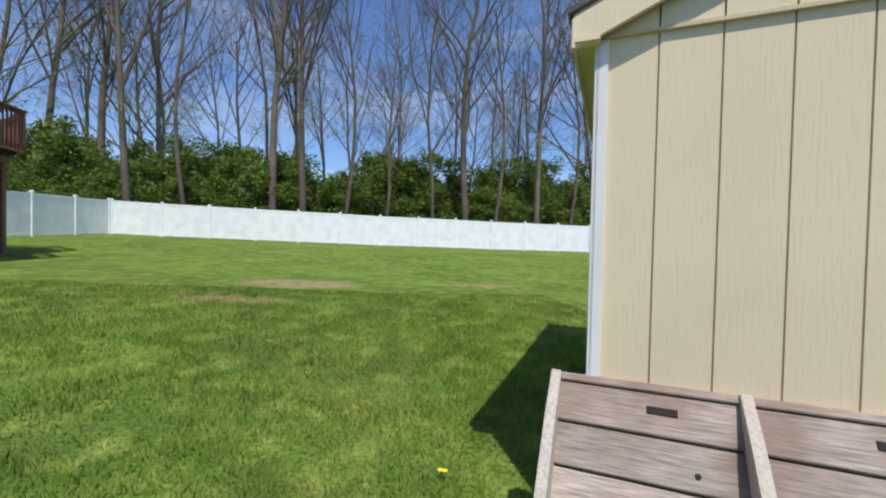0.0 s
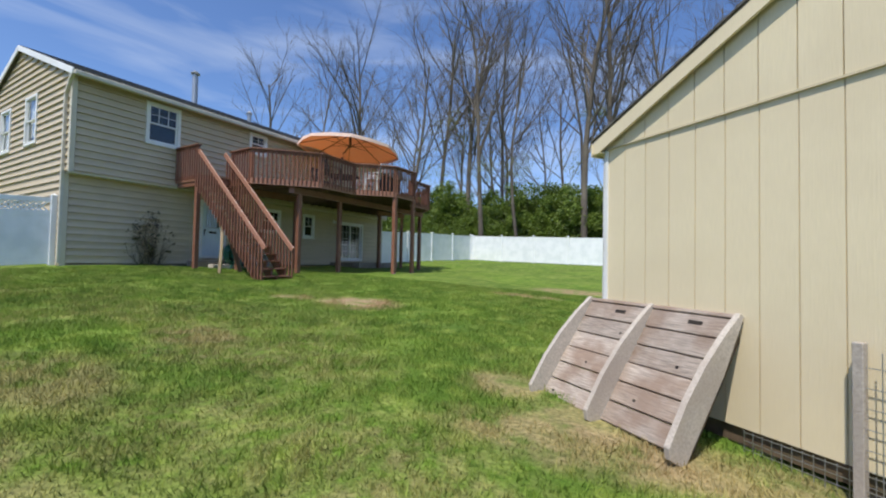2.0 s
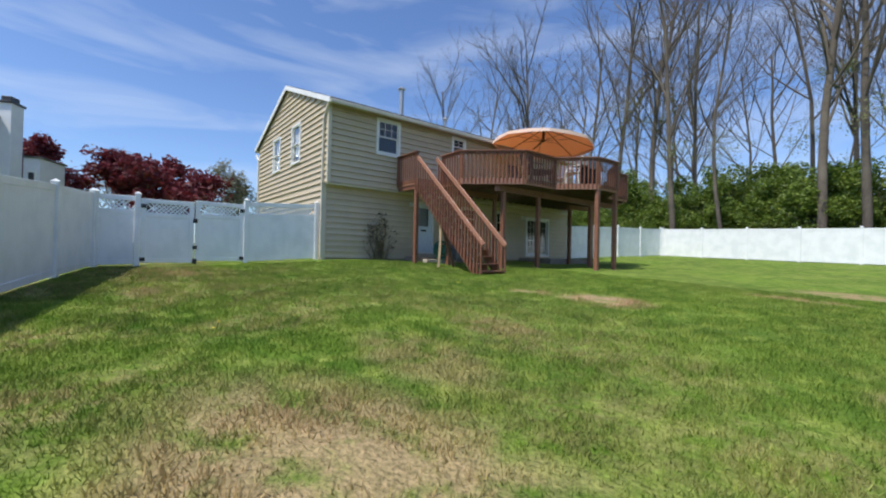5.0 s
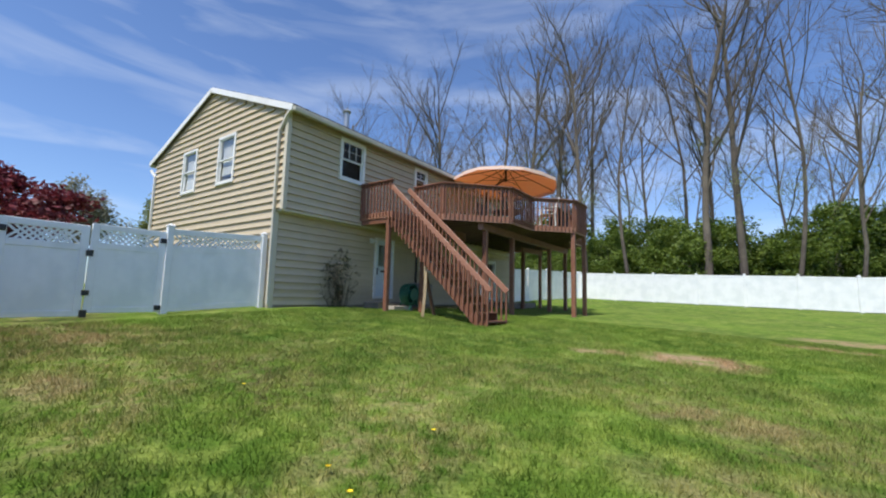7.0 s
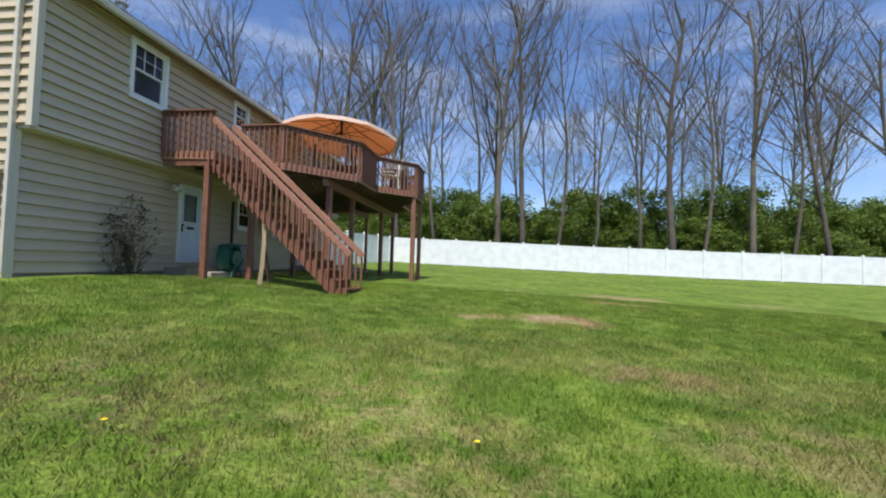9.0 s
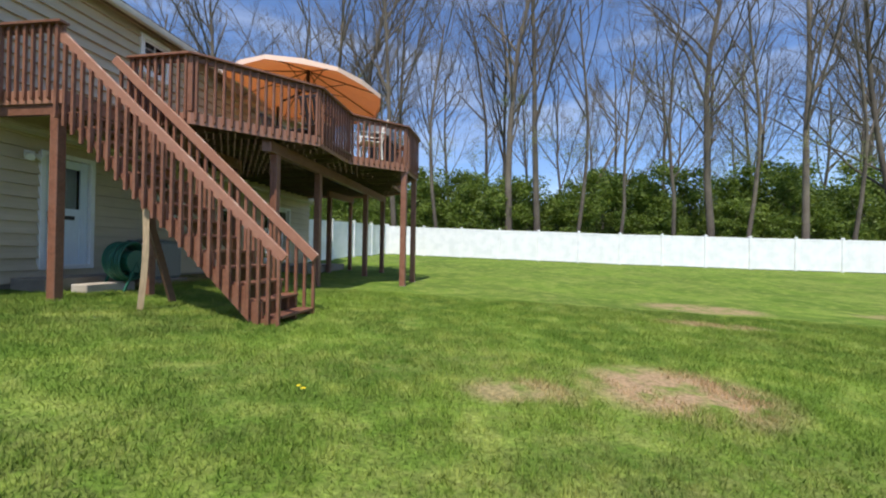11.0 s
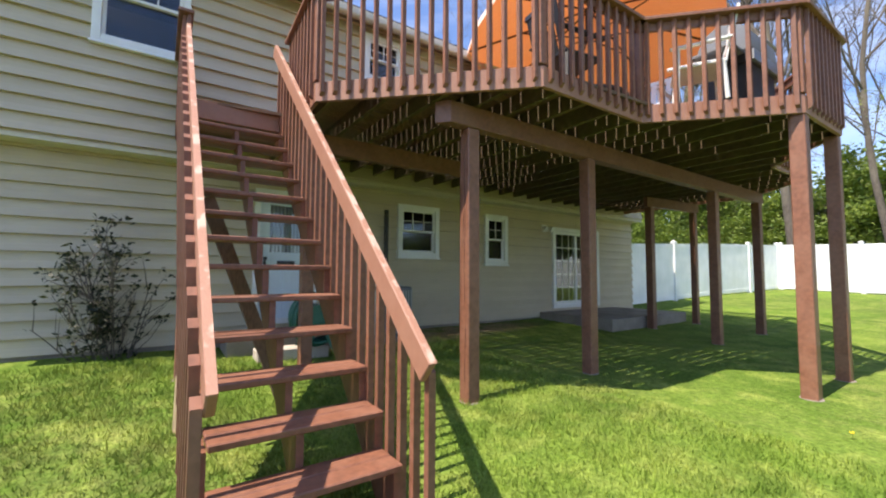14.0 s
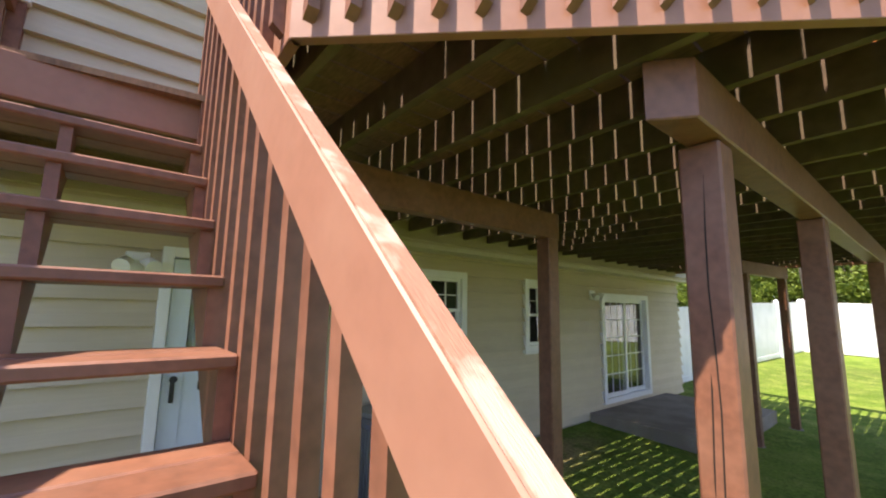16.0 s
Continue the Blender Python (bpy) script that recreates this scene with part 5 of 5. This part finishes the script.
def build_bush(x, y):
    rng = random.Random(4)
    b = thing("wall_shrub", "sparse dark-leaved shrub against the siding", "shrub", (x, y, gz(x, y)))
    V, F = [], []
    cs = []
    for length, tilt, bushy in ((1.75, -0.16, 1), (1.5, -0.05, 1), (1.35, 0.12, 1), (1.1, 0.3, 0), (1.3, -0.55, 0), (1.2, -0.8, 0), (0.9, -0.3, 1)):
        v, f, tips = branch_data(rng, length, 0.15, 0.012, (rng.uniform(0.0, 0.08), tilt), 7 if bushy else 5, 2 if bushy and tilt < 0 else 1, 0.12)
        o = len(V)
        V += v
        F += [tuple(i + o for i in q) for q in f]
        cs += [(p, 0.09 if bushy else 0.05) for l, p in tips for _ in range(2 if bushy else 1)]
    o = new("woody_frame", raw_mesh("woody_frame", V, F, BARK))
    o.parent = b
    dark = leaf_material("dark_leaf", (0.012, 0.02, 0.008), (0.045, 0.055, 0.022))
    o = new("foliage", leaf_mesh("foliage", rng, cs, 1150, 0.034, dark))
    o.parent = b


build_bush(-12.85, 4.1)


# ---- timber pile by the fence ----
def build_pile():
    def at(name, label, cat, z, bm, mat, x, y, turn=0.0):
        t = tagged(new(name, mesh_of(name, bm, mat)), label, cat, "timber pile")
        t.matrix_world = pose(x - 0.12, y - 0.14, -0.17 + z, 0, 0, -36 + turn)
    rng = random.Random(3)
    for i in range(7):
        at("timber_bearer", "weathered grey timber bearer lying on the grass", "timber", -0.03, box(B(), (-0.045, -1.5, 0.012), (0.045, rng.uniform(-0.06, 0.05), 0.1), None, 0.006), PLY, -1.62 + 0.25 * i, -3.7 - 0.045 * i, rng.uniform(-5, 5))
    at("plywood_sheet", "weathered plywood sheet lying on bearers", "board", 0.071, box(B(), (-0.42, -0.75, 0), (0.42, 0.45, 0.018), None, 0.002), PLY, -0.8, -4.42, -6)
    bm = B()
    n = 26
    grid = [[bm.verts.new((-0.42 + 0.84 * i / n, -0.45 + 0.75 * j / n, 0.02 + 0.09 * max(0, noise.noise((i * 0.25, j * 0.33, 4.0)) + 0.4) * (1 - abs(2 * i / n - 1) ** 3) * (1 - abs(2 * j / n - 1) ** 3) + 0.02 * noise.noise((i * 0.8, j * 0.9, 1.0)))) for j in range(n + 1)] for i in range(n + 1)]
    for i in range(n):
        for j in range(n):
            bm.faces.new((grid[i][j], grid[i + 1][j], grid[i + 1][j + 1], grid[i][j + 1]))
    bmesh.ops.solidify(bm, geom=bm.faces[:], thickness=0.012)
    at("plastic_sheet", "crumpled black plastic sheet over the timber", "sheet", 0.085, bm, TARP, -1.42, -3.98, 8)
    at("scrap_board", "wide grey board lying under the scrap pile", "board", 0.071, box(B(), (-0.3, -0.5, 0), (0.3, 0.4, 0.05), None, 0.004), PLY, -1.75, -4.6, 8)
    for x, y, z, tr, l, mat in ((-2.05, -4.25, 0.07, 62, 0.9, PLY), (-1.62, -4.4, 0.122, 70, 0.62, PALE_WOOD), (-1.68, -4.46, 0.16, 55, 0.55, POSTRAW), (-1.55, -4.55, 0.122, 80, 0.6, PALE_WOOD), (-1.75, -4.42, 0.2, 66, 0.5, PALE_WOOD)):
        at("scrap_board", "loose scrap board on top of the timber pile", "board", z, box(B(), (-l / 2, -0.08, 0), (l / 2, 0.08, 0.035), None, 0.004), mat, x, y, tr)


build_pile()


# ---- grass and flowers ----
def build_grass():
    rng = np.random.default_rng(2)
    n = 620000
    x = rng.uniform(-12.6, 4.2, n)
    y = rng.uniform(-7.2, 8.4, n)
    edge = -3.95 - (x + 13.15) * 0.206
    keep = (y > edge + 0.05) & ~((0.574 * (x - 0.95) + 0.819 * (y - 1.47) > -0.02) & (0.819 * (x - 0.95) - 0.574 * (y - 1.47) > -0.02))
    x, y = x[keep], y[keep]
    tuft = np.array([noise.noise((a * 1.9, b * 1.9, 0.0)) + 0.5 * noise.noise((a * 6, b * 6, 5.0)) for a, b in zip(x.tolist(), y.tolist())])
    bare = np.ones(len(x), bool)
    for px, py, sx, sy in ((-4.0, 3.6, 0.8, 0.65), (-5.2, 3.15, 0.4, 0.25), (-0.9, -2.6, 1.2, 0.6), (3.0, -1.2, 1.2, 0.3), (0.2, 1.0, 0.4, 0.3), (1.0, 0.6, 0.5, 0.3)):
        bare &= ((x - px) / sx) ** 2 + ((y - py) / sy) ** 2 + 0.6 * tuft > rng.uniform(0.2, 1.1, len(x))
    ok = bare & (tuft > rng.uniform(-1.0, 0.15, len(x)))
    x, y, tuft = x[ok], y[ok], tuft[ok]
    z = np.array([gz(a, b) for a, b in zip(x.tolist(), y.tolist())])
    k = len(x)
    h = (0.028 + 0.03 * rng.random(k)) * (1 + 0.5 * np.clip(tuft, -0.6, 1))
    a, b = rng.uniform(0, 6.28, k), rng.uniform(0, 6.28, k)
    w = 0.0035 + 0.003 * rng.random(k)
    lean = h * rng.uniform(0.1, 1.0, k)
    co = np.empty((k, 3, 3))
    co[:, 0] = np.c_[x - w * np.cos(a), y - w * np.sin(a), z - 0.004]
    co[:, 1] = np.c_[x + w * np.cos(a), y + w * np.sin(a), z - 0.004]
    co[:, 2] = np.c_[x + lean * np.cos(b), y + lean * np.sin(b), z + h]
    me = bpy.data.meshes.new("grass")
    me.vertices.add(3 * k)
    me.vertices.foreach_set("co", co.reshape(-1))
    me.loops.add(3 * k)
    me.loops.foreach_set("vertex_index", np.arange(3 * k, dtype=np.int32))
    me.polygons.add(k)
    me.polygons.foreach_set("loop_start", np.arange(0, 3 * k, 3, dtype=np.int32))
    me.update(calc_edges=True)
    me.materials.append(BLADE)
    tagged(new("grass", me), "short mown green lawn grass mixed with straw", "grass", kind="stuff")


build_grass()


def dandelion(x, y):
    d = thing("dandelion", "small yellow dandelion flower in the grass", "flower", (x, y, gz(x, y)), "dandelions in the lawn")
    part("stem", tube(B(), [(0, 0, 0), (0.004, 0, 0.05)], [0.003, 0.002], 5), LEAF, d)
    bm = B()
    for k in range(12):
        a = 2 * math.pi * k / 12
        c, s = math.cos(a), math.sin(a)
        vs = [bm.verts.new(p) for p in ((0, 0, 0.05), (0.014 * c - 0.006 * s, 0.014 * s + 0.006 * c, 0.056), (0.018 * c, 0.018 * s, 0.056), (0.014 * c + 0.006 * s, 0.014 * s - 0.006 * c, 0.056))]
        bm.faces.new(vs)
    part("petals", bm, PETAL, d)


for px, py in ((0.48, 2.08), (0.5, 2.07), (-5.23, -2.48), (-5.23, -2.48), (-6.92, 2.67), (-6.86, 2.63), (-4.93, -2.58), (-7.11, -1.96), (-7.34, 8.89), (0.0, -2.94), (-5.1, -1.63)):
    dandelion(px, py)
